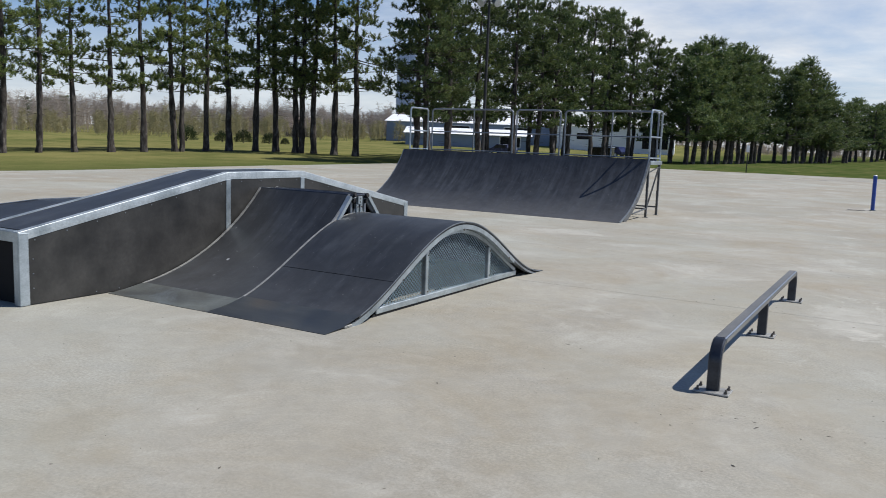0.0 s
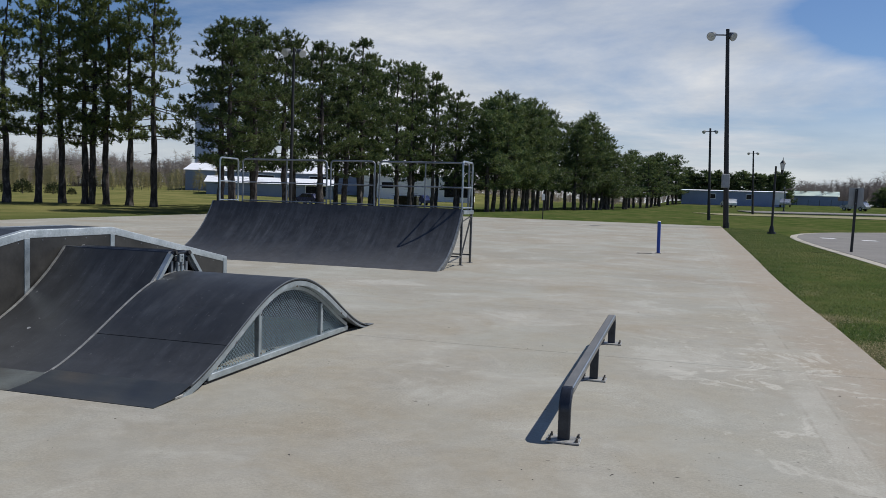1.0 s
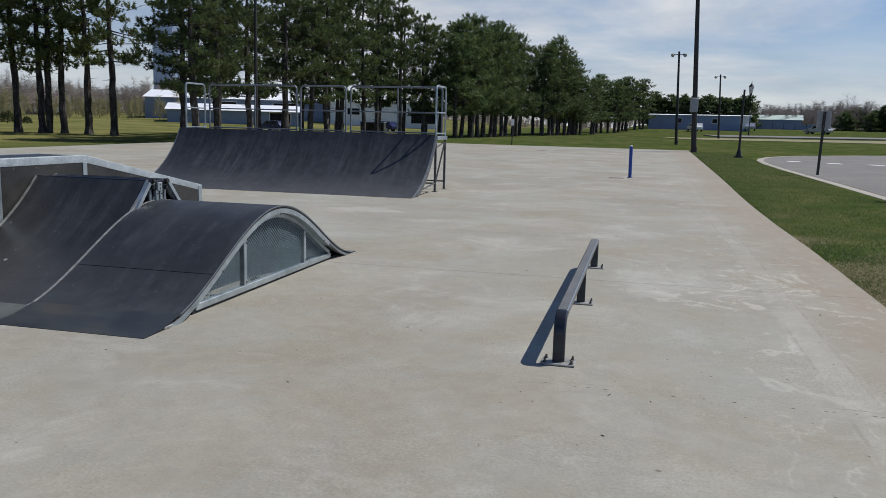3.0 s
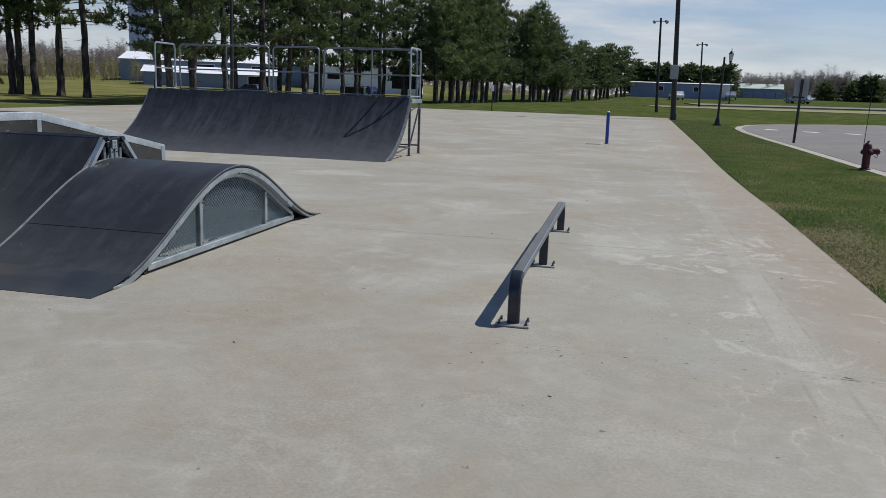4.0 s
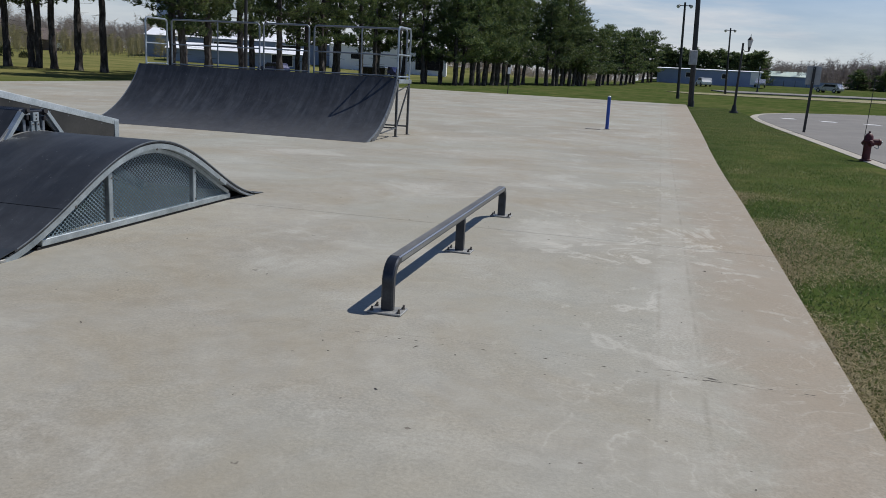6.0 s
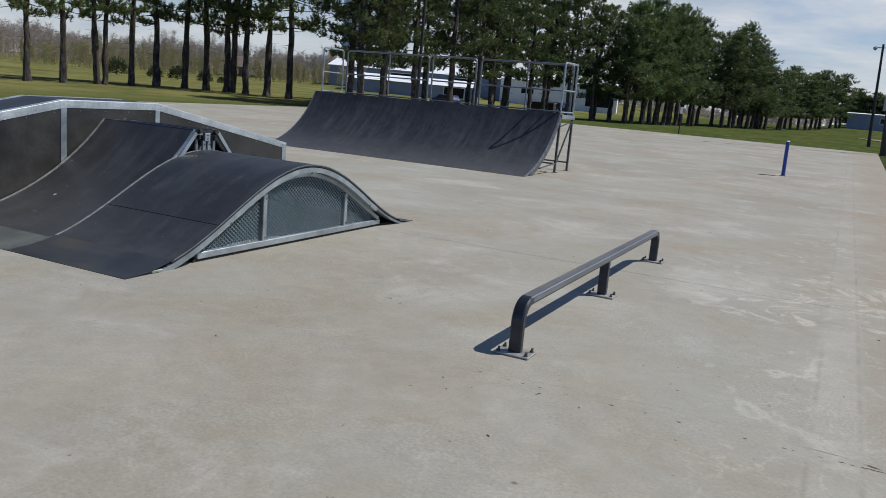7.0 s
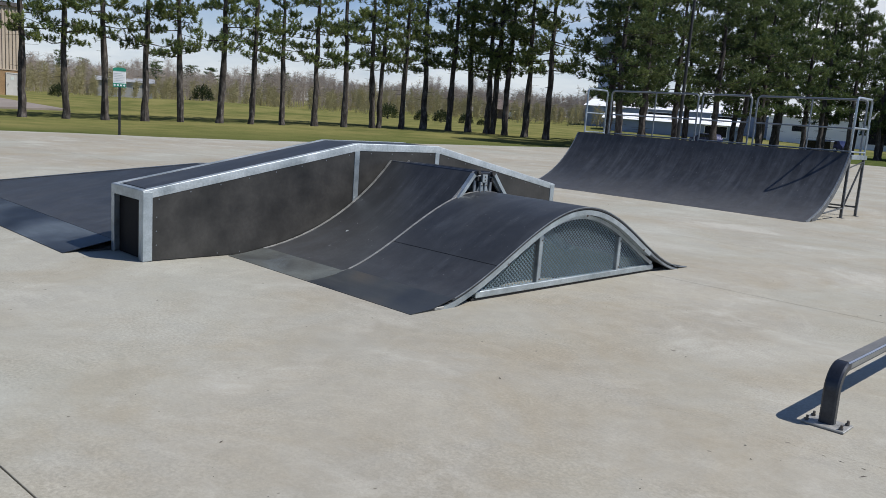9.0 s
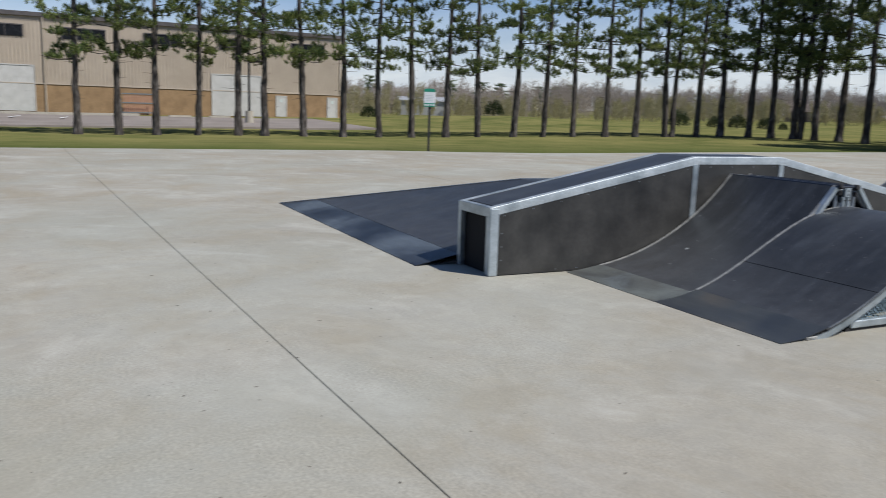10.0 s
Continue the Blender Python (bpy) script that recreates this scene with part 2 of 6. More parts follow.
def ramp_material(name, dark, light, streak=(1.0, 0.15, 0.15), low_dust_light=0.32):
    """Dark skate panel, dusty and scuffed along the way it is ridden."""
    n = Nodes(name)
    a = n.noise(1.4, 6, 0.6, distortion=0.5)
    s = n.noise(9.0, 7, 0.62, stretch=streak)
    sc = n.noise(3.5, 8, 0.7, stretch=(2.6, 0.5, 0.5), distortion=0.7)
    f = n.noise(90, 3, 0.6)
    c = n.ramp(a, [(0.3, dark), (0.7, light)])
    c = n.mix(n.ramp(s, [(0.45, 0.0), (0.70, 0.7)]), c, tuple(min(1, v * 1.7 + 0.008) for v in light))
    c = n.mix(n.ramp(sc, [(0.70, 0.0), (0.74, 0.35), (0.80, 0.0)]), c, (0.16, 0.165, 0.18))
    dust = n.noise(0.8, 7, 0.7, distortion=1.0)
    c = n.mix(n.ramp(dust, [(0.48, 0.0), (0.68, 0.42)]), c, (0.040, 0.041, 0.045))
    # paler grey thinning out above the foot: slab dust, and the stronger sun on the flatter part
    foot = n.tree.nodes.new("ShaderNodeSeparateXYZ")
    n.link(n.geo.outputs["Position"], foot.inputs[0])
    paler_low = n.math("ADD", foot.outputs["Z"], n.math("MULTIPLY", n.math("SUBTRACT", s, 0.5), 0.5))
    c = n.mix(n.math("MULTIPLY", n.ramp(paler_low, [(0.0, 1.0), (0.36, 0.0)]), low_dust_light), c, (0.074, 0.074, 0.074))
    n.bsdf.inputs["Sheen Weight"].default_value, n.bsdf.inputs["Sheen Roughness"].default_value = 0.08, 0.4
    fleck = n.noise(26, 3, 0.5)
    c = n.mix(n.ramp(fleck, [(0.715, 0.0), (0.75, 0.55)]), c, (0.20, 0.20, 0.205))
    scratch = n.noise(7.0, 5, 0.6, stretch=(5.0, 0.6, 0.6), distortion=1.6)
    c = n.mix(n.ramp(scratch, [(0.655, 0.0), (0.675, 0.40), (0.70, 0.0)]), c, (0.14, 0.145, 0.155))
    mott = n.noise(5.5, 7, 0.72, distortion=0.6)
    c = n.mix(0.85, c, n.ramp(mott, [(0.3, 0.32), (0.7, 0.68)]), "OVERLAY")
    c = n.mix(0.3, c, n.ramp(f, [(0.3, 0.35), (0.7, 0.7)]), "OVERLAY")
    return n.done(c, n.math("ADD", n.math("MULTIPLY", a, 0.3), 0.34), 0, f, 0.12, 0.002, 0.42)


def toe_material(name, shift=0.0):
    """Thin steel plate, partly bare and pale, partly stained brown and dark."""
    n = Nodes(name)
    a = n.noise(0.85, 5, 0.55, distortion=0.4)
    b = n.noise(2.3, 8, 0.68, distortion=1.1)
    f = n.noise(70, 3, 0.6)
    c = n.ramp(a, [(0.30 + shift, (0.024, 0.028, 0.034)), (0.43 + shift, (0.080, 0.087, 0.086)), (0.56 + shift, (0.165, 0.182, 0.168))])
    c = n.mix(n.ramp(b, [(0.50, 0.0), (0.68, 0.45)]), c, (0.080, 0.068, 0.052))
    c = n.mix(n.ramp(b, [(0.34, 0.5), (0.44, 0.0)]), c, (0.16, 0.19, 0.21))
    c = n.mix(0.3, c, n.ramp(f, [(0.3, 0.35), (0.7, 0.7)]), "OVERLAY")
    return n.done(c, n.math("ADD", n.math("MULTIPLY", b, 0.3), 0.30), 0.35, f, 0.08, 0.002, 0.5)


def stained_toe_material(name, dark, mid, light):
    """Smooth steel plate in slow patches of three tints."""
    n = Nodes(name)
    a = n.noise(1.15, 3, 0.5, distortion=0.3)
    f = n.noise(60, 3, 0.6)
    rub = n.noise(5.0, 6, 0.6, stretch=(0.6, 3.0, 1.0))
    c = n.ramp(a, [(0.34, dark), (0.50, mid), (0.64, light)])
    c = n.mix(0.55, c, n.ramp(rub, [(0.3, 0.36), (0.7, 0.64)]), "OVERLAY")
    c = n.mix(0.25, c, n.ramp(f, [(0.3, 0.35), (0.7, 0.7)]), "OVERLAY")
    return n.done(c, 0.42, 0.25, f, 0.06, 0.002, 0.5)


def grass_material():
    n = Nodes("mown_grass")
    big_ = n.noise(0.05, 5, 0.6)
    mid = n.noise(0.7, 6, 0.65)
    f = n.noise(38, 5, 0.7)
    c = n.ramp(mid, [(0.3, (0.034, 0.060, 0.016)), (0.50, (0.064, 0.089, 0.026)), (0.72, (0.140, 0.132, 0.054))])
    c = n.mix(n.ramp(big_, [(0.48, 0.0), (0.72, 0.6)]), c, (0.125, 0.118, 0.051))
    # the lawn west of the pines is drier
    at = n.tree.nodes.new("ShaderNodeSeparateXYZ")
    n.link(n.geo.outputs["Position"], at.inputs[0])
    dry = n.tree.nodes.new("ShaderNodeMapRange")
    for k, v in (("From Min", -26.0), ("From Max", -34.0), ("To Min", 0.0), ("To Max", 0.72)):
        dry.inputs[k].default_value = v
    n.link(n.math("ADD", at.outputs["X"], n.math("MULTIPLY", n.math("SUBTRACT", mid, 0.5), 14.0)), dry.inputs["Value"])
    c = n.mix(n.math("MULTIPLY", dry.outputs["Result"], n.ramp(n.noise(0.16, 6, 0.65), [(0.36, 0.25), (0.62, 1.0)])), c, (0.238, 0.214, 0.085))
    c = n.mix(0.45, c, n.ramp(f, [(0.25, 0.25), (0.75, 0.75)]), "OVERLAY")
    return n.done(c, 1.0, 0, f, 0.6, 0.02, 0.0)


def leaf_material(name, dark, light, tip):
    n = Nodes(name)
    info = n.tree.nodes.new("ShaderNodeObjectInfo")
    a = n.noise(0.9, 4, 0.6)
    c = n.ramp(n.geo.outputs["Random Per Island"], [(0.0, dark), (0.65, light), (1.0, tip)])
    c = n.mix(n.ramp(a, [(0.4, 0.0), (0.65, 0.6)]), c, tip)
    c = n.mix(1.0, c, n.ramp(info.outputs["Random"], [(0.0, 0.75), (1.0, 1.15)]), "MULTIPLY")
    n.done(c, 0.55, 0, None, spec=0.3)
    thin = n.tree.nodes.new("ShaderNodeBsdfTranslucent")
    n.link(c, thin.inputs["Color"])
    both = n.tree.nodes.new("ShaderNodeMixShader")
    both.inputs["Fac"].default_value = 0.36
    n.link(n.bsdf.outputs[0], both.inputs[1])
    n.link(thin.outputs[0], both.inputs[2])
    n.link(both.outputs[0], n.tree.nodes["Material Output"].inputs["Surface"])
    return n.mat


def bark_material():
    n = Nodes("pine_bark")
    v = n.noise(7.0, 6, 0.65, False, (1.0, 1.0, 0.35))
    p = n.noise(1.1, 4, 0.6)
    c = n.ramp(v, [(0.32, (0.020, 0.017, 0.0155)), (0.52, (0.066, 0.058, 0.053)), (0.68, (0.165, 0.150, 0.138))])
    c = n.mix(n.ramp(p, [(0.45, 0.0), (0.7, 0.45)]), c, (0.070, 0.057, 0.048))
    return n.done(c, 0.9, 0, v, 1.0, 0.03, 0.2)


CONCRETE = concrete_material()
SUBBASE = simple("joint_dirt", (0.05, 0.04, 0.03), (0.10, 0.085, 0.065), 6)
PANEL = ramp_material("dark_ramp_panel", (0.0078, 0.0095, 0.0118), (0.0205, 0.0236, 0.0274))
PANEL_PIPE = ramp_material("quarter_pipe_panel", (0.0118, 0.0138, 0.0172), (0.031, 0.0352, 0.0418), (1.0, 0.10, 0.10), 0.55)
SIDE = simple("brown_black_side_panel", (0.0125, 0.0123, 0.0115), (0.043, 0.0415, 0.0380), 3.0, 0.5, 0, 0.1, 30)
# near-black: the shade of the ledge's end recess is in this colour
SHADOW_PANEL = simple("shaded_end_panel", (0.005, 0.005, 0.006), (0.010, 0.010, 0.011), 4, 0.7, spec=0.2)
GALV = simple("galvanised_steel", (0.225, 0.265, 0.290), (0.47, 0.525, 0.555), 5, 0.36, 0.6, 0.08, 120)
GALV_BARE = simple("rubbed_steel_edge", (0.27, 0.305, 0.315), (0.54, 0.58, 0.59), 4, 0.47, 0.5, 0.6, 45)
GALV_DULL = simple("dull_galvanised_steel", (0.15, 0.168, 0.185), (0.27, 0.297, 0.32), 9, 0.48, 0.6, 0.08, 90)
TOE = toe_material("worn_steel_toe_plate")
TOE_DARK = stained_toe_material("dark_stained_toe_plate", (0.026, 0.031, 0.037), (0.050, 0.054, 0.053), (0.078, 0.070, 0.056))
TOE_BLUE = stained_toe_material("blue_grey_toe_plate", (0.024, 0.029, 0.037), (0.056, 0.066, 0.078), (0.115, 0.135, 0.150))
MESHWIRE = simple("expanded_steel_mesh", (0.19, 0.275, 0.325), (0.33, 0.44, 0.50), 20, 0.45, 0.3)
RAIL = simple("worn_painted_rail_steel", (0.020, 0.024, 0.033), (0.050, 0.057, 0.070), 7, 0.36, 0.5, 0.05, 80)
# pale steel that puts the shine of the rail's edge into colour
RAIL_SHINE = simple("rail_edge_shine", (0.28, 0.29, 0.31), (0.46, 0.47, 0.49), 5, 0.32, 0.8, 0.05, 80, (1, 0.1, 1))
RAIL_WORN = simple("scuffed_rail_top", (0.115, 0.112, 0.106), (0.215, 0.208, 0.195), 6, 0.42, 0.5, 0.05, 60, (1, 0.25, 1))
RAIL_SIDE = simple("rubbed_rail_side", (0.13, 0.135, 0.14), (0.27, 0.28, 0.285), 5, 0.36, 0.7, 0.05, 70, (1, 0.2, 1))
LEGSTEEL = simple("dark_weathered_steel", (0.085, 0.09, 0.095), (0.17, 0.18, 0.19), 9, 0.5, 0.5, 0.08, 90)
PLATE = simple("weathered_base_plate", (0.20, 0.20, 0.19), (0.40, 0.40, 0.38), 18, 0.55, 0.4)
BOLT = simple("rusty_bolt", (0.075, 0.068, 0.062), (0.16, 0.145, 0.13), 40, 0.6, 0.5)
# black of rubber parts, and of strips and discs standing for shaded gaps and holes
RUBBER_AND_SHADE = simple("black_rubber_and_gap_shade", (0.008, 0.008, 0.009), (0.016, 0.016, 0.017), 12, 0.8)
GRASS = grass_material()
ASPHALT = simple("grey_asphalt", (0.150, 0.142, 0.131), (0.212, 0.202, 0.186), 0.6, 0.85, 0, 0.3, 45, world_space=True, spec=0.3)
DRYGRASS = simple("dry_straw_grass", (0.17, 0.155, 0.07), (0.25, 0.225, 0.11), 0.4, 0.9, 0, 0.5, 8, world_space=True)
KERB = simple("pale_kerb_concrete", (0.32, 0.292, 0.24), (0.42, 0.39, 0.325), 2.5, 0.85, 0, 0.3, 40, world_space=True)
YARD = simple("worn_brown_grey_asphalt", (0.185, 0.160, 0.142), (0.255, 0.226, 0.203), 0.35, 0.9, 0, 0.3, 40, world_space=True, spec=0.2)
ROADPAINT = simple("worn_white_road_paint", (0.50, 0.50, 0.49), (0.74, 0.74, 0.73), 6, 0.7, world_space=True)
BARK = bark_material()
NEEDLE = leaf_material("pine_needles", (0.032, 0.070, 0.040), (0.126, 0.190, 0.060), (0.320, 0.350, 0.105))
NEEDLE_DARK = leaf_material("dark_pine_needles", (0.021, 0.050, 0.030), (0.078, 0.130, 0.050), (0.205, 0.245, 0.078))
TWIG = leaf_material("bare_twigs", (0.34, 0.278, 0.23), (0.46, 0.385, 0.325), (0.56, 0.485, 0.41))
TWIG_GREY = leaf_material("grey_bare_twigs", (0.125, 0.105, 0.098), (0.19, 0.162, 0.15), (0.26, 0.225, 0.205))
BUD = leaf_material("budding_twigs", (0.34, 0.30, 0.165), (0.46, 0.41, 0.22), (0.55, 0.49, 0.27))
SHRUB = leaf_material("shrub_needles", (0.010, 0.022, 0.011), (0.032, 0.052, 0.020), (0.075, 0.090, 0.034))
BLADE = leaf_material("grass_blades", (0.058, 0.104, 0.024), (0.110, 0.168, 0.042), (0.26, 0.26, 0.105))
STRAW = leaf_material("dead_grass_blades", (0.17, 0.132, 0.060), (0.32, 0.262, 0.125), (0.47, 0.395, 0.21))
BLUE = simple("blue_painted_steel", (0.012, 0.045, 0.25), (0.02, 0.075, 0.36), 9, 0.4)
DARKPOLE = simple("dark_bronze_pole", (0.018, 0.018, 0.019), (0.038, 0.036, 0.035), 3, 0.5, 0.2)
GREYBOX = simple("grey_enamel_box", (0.26, 0.27, 0.28), (0.36, 0.37, 0.38), 5, 0.5)
LAMPSHELL = simple("floodlight_shell", (0.07, 0.075, 0.08), (0.14, 0.145, 0.15), 9, 0.4, 0.3)
LENS = simple("frosted_lantern_glass", (0.42, 0.43, 0.42), (0.60, 0.61, 0.59), 9, 0.25)
SIGNBACK = simple("bare_aluminium_sign_back", (0.30, 0.30, 0.295), (0.38, 0.38, 0.375), 6, 0.5, 0.1)
SIGNWHITE = simple("white_sign_face", (0.72, 0.73, 0.72), (0.82, 0.83, 0.82), 7, 0.45)
SIGNGREEN = simple("green_sign_face", (0.012, 0.20, 0.12), (0.018, 0.27, 0.17), 7, 0.45)
SIGNBAR = simple("grey_sign_print", (0.42, 0.48, 0.46), (0.52, 0.58, 0.56), 9, 0.5)
HYDRANT = simple("dark_red_hydrant_paint", (0.045, 0.004, 0.007), (0.095, 0.007, 0.013), 10, 0.55)
SIDING = simple("beige_ribbed_siding", (0.36, 0.302, 0.236), (0.43, 0.366, 0.292), 0.5, 0.6, world_space=True)
BRICK = simple("tan_brown_masonry", (0.20, 0.125, 0.062), (0.29, 0.19, 0.10), 1.3, 0.85, 0, 0.4, 14, world_space=True)
DOORPAINT = simple("pale_grey_door_paint", (0.40, 0.395, 0.375), (0.48, 0.475, 0.455), 1.5, 0.5, world_space=True)
DARKGLASS = simple("dark_window_glass", (0.008, 0.0085, 0.010), (0.014, 0.015, 0.018), 2, 0.25, spec=0.2)
ROOFEDGE = simple("dark_roof_edge", (0.05, 0.045, 0.045), (0.09, 0.08, 0.08), 3, 0.6)
WHITEROOF = simple("white_metal_roof", (0.74, 0.76, 0.80), (0.84, 0.86, 0.88), 0.3, 0.5, world_space=True)
BLUEWALL = simple("blue_grey_metal_wall", (0.16, 0.21, 0.30), (0.22, 0.27, 0.37), 0.3, 0.55, world_space=True)
BRIGHTBLUE = simple("blue_metal_wall", (0.20, 0.255, 0.40), (0.26, 0.32, 0.46), 0.3, 0.55, world_space=True)
PALEWALL = simple("pale_grey_wall", (0.74, 0.74, 0.73), (0.84, 0.84, 0.83), 0.4, 0.6, world_space=True)
SILO = simple("pale_blue_silo_paint", (0.40, 0.48, 0.62), (0.50, 0.58, 0.72), 0.4, 0.55, world_space=True)
GREENROOF = simple("pale_green_metal_roof", (0.40, 0.50, 0.44), (0.50, 0.60, 0.53), 0.4, 0.5, world_space=True)
BROWNROOF = simple("brown_house_roof", (0.105, 0.082, 0.072), (0.155, 0.122, 0.107), 0.8, 0.8, world_space=True)
RUST = simple("rusty_gate_paint", (0.33, 0.165, 0.115), (0.45, 0.25, 0.18), 3, 0.7)
CARPAINT = simple("silver_car_paint", (0.36, 0.37, 0.39), (0.42, 0.43, 0.45), 2, 0.28, 0.6)
CARBLUE = simple("dark_blue_car_paint", (0.010, 0.014, 0.055), (0.016, 0.022, 0.085), 2, 0.25, 0.3)
TYRE = simple("tyre_rubber", (0.012, 0.012, 0.012), (0.02, 0.02, 0.02), 9, 0.8)


# ---------------------------------------------------------------- small mesh tools
def part(name, bm, material, parent=None, label="", smooth=True):
    """Links a bmesh as one mesh object, under a thing or a part if one is given."""
    me = bpy.data.meshes.new(name)
    bmesh.ops.recalc_face_normals(bm, faces=bm.faces)
    if smooth:
        for f in bm.faces:
            f.smooth = True
        for e in bm.edges:
            if len(e.link_faces) != 2 or e.calc_face_angle(0) > 0.6:
                e.smooth = False
    bm.to_mesh(me)
    bm.free()
    me.materials.append(material)
    ob = new(name, me)
    if parent:
        ob.parent = parent
    if label:
        tagged(ob, label)
    return ob


def soup(name, verts, faces, material, parent=None, label=""):
    me = bpy.data.meshes.new(name)
    me.from_pydata(verts, [], faces)
    me.materials.append(material)
    ob = new(name, me)
    if parent:
        ob.parent = parent
    if label:
        tagged(ob, label)
    return ob


def thing(name, label, category, place=(0, 0, 0), turn=0.0, group="", kind=""):
    ob = new(name)
    ob.empty_display_size = 0.2
    ob.matrix_basis = pose(*place, 0, 0, turn)
    return tagged(ob, label, category, group, kind)


def box(x0, x1, y0, y1, z0, z1, bevel=0.0, bm=None):
    own = bmesh.new() if bm is None else bm
    geo = bmesh.ops.create_cube(own, size=1.0, matrix=Matrix.Translation(((x0 + x1) / 2, (y0 + y1) / 2, (z0 + z1) / 2))
                                @ Matrix.Diagonal((abs(x1 - x0), abs(y1 - y0), abs(z1 - z0), 1)))
    if bevel:
        edges = list({e for v in geo["verts"] for e in v.link_edges})
        bmesh.ops.bevel(own, geom=edges, offset=bevel, segments=1, affect="EDGES")
    return own


def rod(p, q, r0, r1=None, seg=10, bm=None):
    """A round bar or cone from p to q."""
    own = bmesh.new() if bm is None else bm
    p, q = Vector(p), Vector(q)
    turn = (q - p).to_track_quat("Z", "Y").to_matrix().to_4x4()
    bmesh.ops.create_cone(own, cap_ends=True, segments=seg, radius1=r0, radius2=r0 if r1 is None else r1, depth=(q - p).length,
                          matrix=Matrix.Translation((p + q) / 2) @ turn)
    return own


def rounded(points, radius, steps=5):
    """A polyline with its inner corners rounded."""
    pts = [Vector(p) for p in points]
    out = [pts[0]]
    for a, b, c in zip(pts, pts[1:], pts[2:]):
        u, v = (a - b).normalized(), (c - b).normalized()
        half = u.angle(v) / 2
        cut = min(radius / math.tan(half), (a - b).length * 0.49, (c - b).length * 0.49)
        centre = b + (u + v).normalized() * (cut / math.cos(half))
        s, e = b + u * cut - centre, b + v * cut - centre
        for k in range(steps + 1):
            out.append(centre + s.normalized().slerp(e.normalized(), k / steps) * s.length)
    out.append(pts[-1])
    return out


def sweep(points, section, up=(0, 0, 1), bm=None):
    """A bar of the given cross section [(side, up)] along a polyline, capped."""
    own = bmesh.new() if bm is None else bm
    pts, up = [Vector(p) for p in points], Vector(up)
    rings = []
    for i, p in enumerate(pts):
        a = (p - pts[i - 1]).normalized() if i else None
        b = (pts[i + 1] - p).normalized() if i + 1 < len(pts) else None
        way = (a + b).normalized() if a and b else (a or b)
        stretch = 1 / max(0.4, way.dot(b or a))
        side = way.cross(up).normalized()
        top = side.cross(way).normalized()
        rings.append([own.verts.new(p + side * s + top * (t * stretch)) for s, t in section])
    n = len(section)
    for r, s in zip(rings, rings[1:]):
        for k in range(n):
            own.faces.new((r[k], r[(k + 1) % n], s[(k + 1) % n], s[k]))
    own.faces.new(rings[0][::-1])
    own.faces.new(rings[-1])
    return own


def ring(radius, seg=8):
    return [(radius * math.cos(2 * math.pi * k / seg), radius * math.sin(2 * math.pi * k / seg)) for k in range(seg)]


def bar(w, h):
    return [(-w / 2, -h / 2), (w / 2, -h / 2), (w / 2, h / 2), (-w / 2, h / 2)]


def sheet(profile, x0, x1, thick, bm=None):
    """A bent sheet: a (y, z) line drawn out from x0 to x1, its thickness below the line."""
    own = bmesh.new() if bm is None else bm
    rows = []
    profile = profile if profile[0][0] < profile[-1][0] else profile[::-1]
    for i, (y, z) in enumerate(profile):
        a, b = profile[max(0, i - 1)], profile[min(len(profile) - 1, i + 1)]
        d = Vector((b[0] - a[0], b[1] - a[1])).normalized()
        ny, nz = d.y * thick, -d.x * thick
        rows.append([own.verts.new(v) for v in ((x0, y, z), (x1, y, z), (x1, y + ny, z + nz), (x0, y + ny, z + nz))])
    for r, s in zip(rows, rows[1:]):
        for k in range(4):
            own.faces.new((r[k], r[(k + 1) % 4], s[(k + 1) % 4], s[k]))
    own.faces.new(rows[0])
    own.faces.new(rows[-1][::-1])
    return own


def prism(outline, z0, z1, bm=None):
    """A flat (x, y) outline with thickness."""
    own = bmesh.new() if bm is None else bm
    low = [own.verts.new((x, y, z0)) for x, y in outline]
    top = [own.verts.new((x, y, z1)) for x, y in outline]
    own.faces.new(top)
    own.faces.new(low[::-1])
    for k in range(len(outline)):
        j = (k + 1) % len(outline)
        own.faces.new((low[k], low[j], top[j], top[k]))
    return own


def side_prism(outline, x0, x1, bm=None):
    """A (y, z) outline with thickness along x."""
    own = bmesh.new() if bm is None else bm
    a = [own.verts.new((x0, y, z)) for y, z in outline]
    b = [own.verts.new((x1, y, z)) for y, z in outline]
    own.faces.new(b)
    own.faces.new(a[::-1])
    for k in range(len(outline)):
        j = (k + 1) % len(outline)
        own.faces.new((a[k], a[j], b[j], b[k]))
    return own


# ---------------------------------------------------------------- ground
PAD_L, PAD_NEAR, PAD_FAR = -26.45, -8.2, 54.5


def pad_right(y):
    return 1.62 + 0.0115 * y


def slab_z(y):
    """Height of the slab: level round the ramps, with a slight fall before the quarter pipe, then climbing to its far end."""
    return float(np.interp(y, (11.0, 15.0, 19.2, 24.8, 80.0), (0.0, -0.05, -0.05, 0.03, 0.39)))


def ease(v):
    v = max(0.0, min(1.0, v))
    return v * v * (3 - 2 * v)


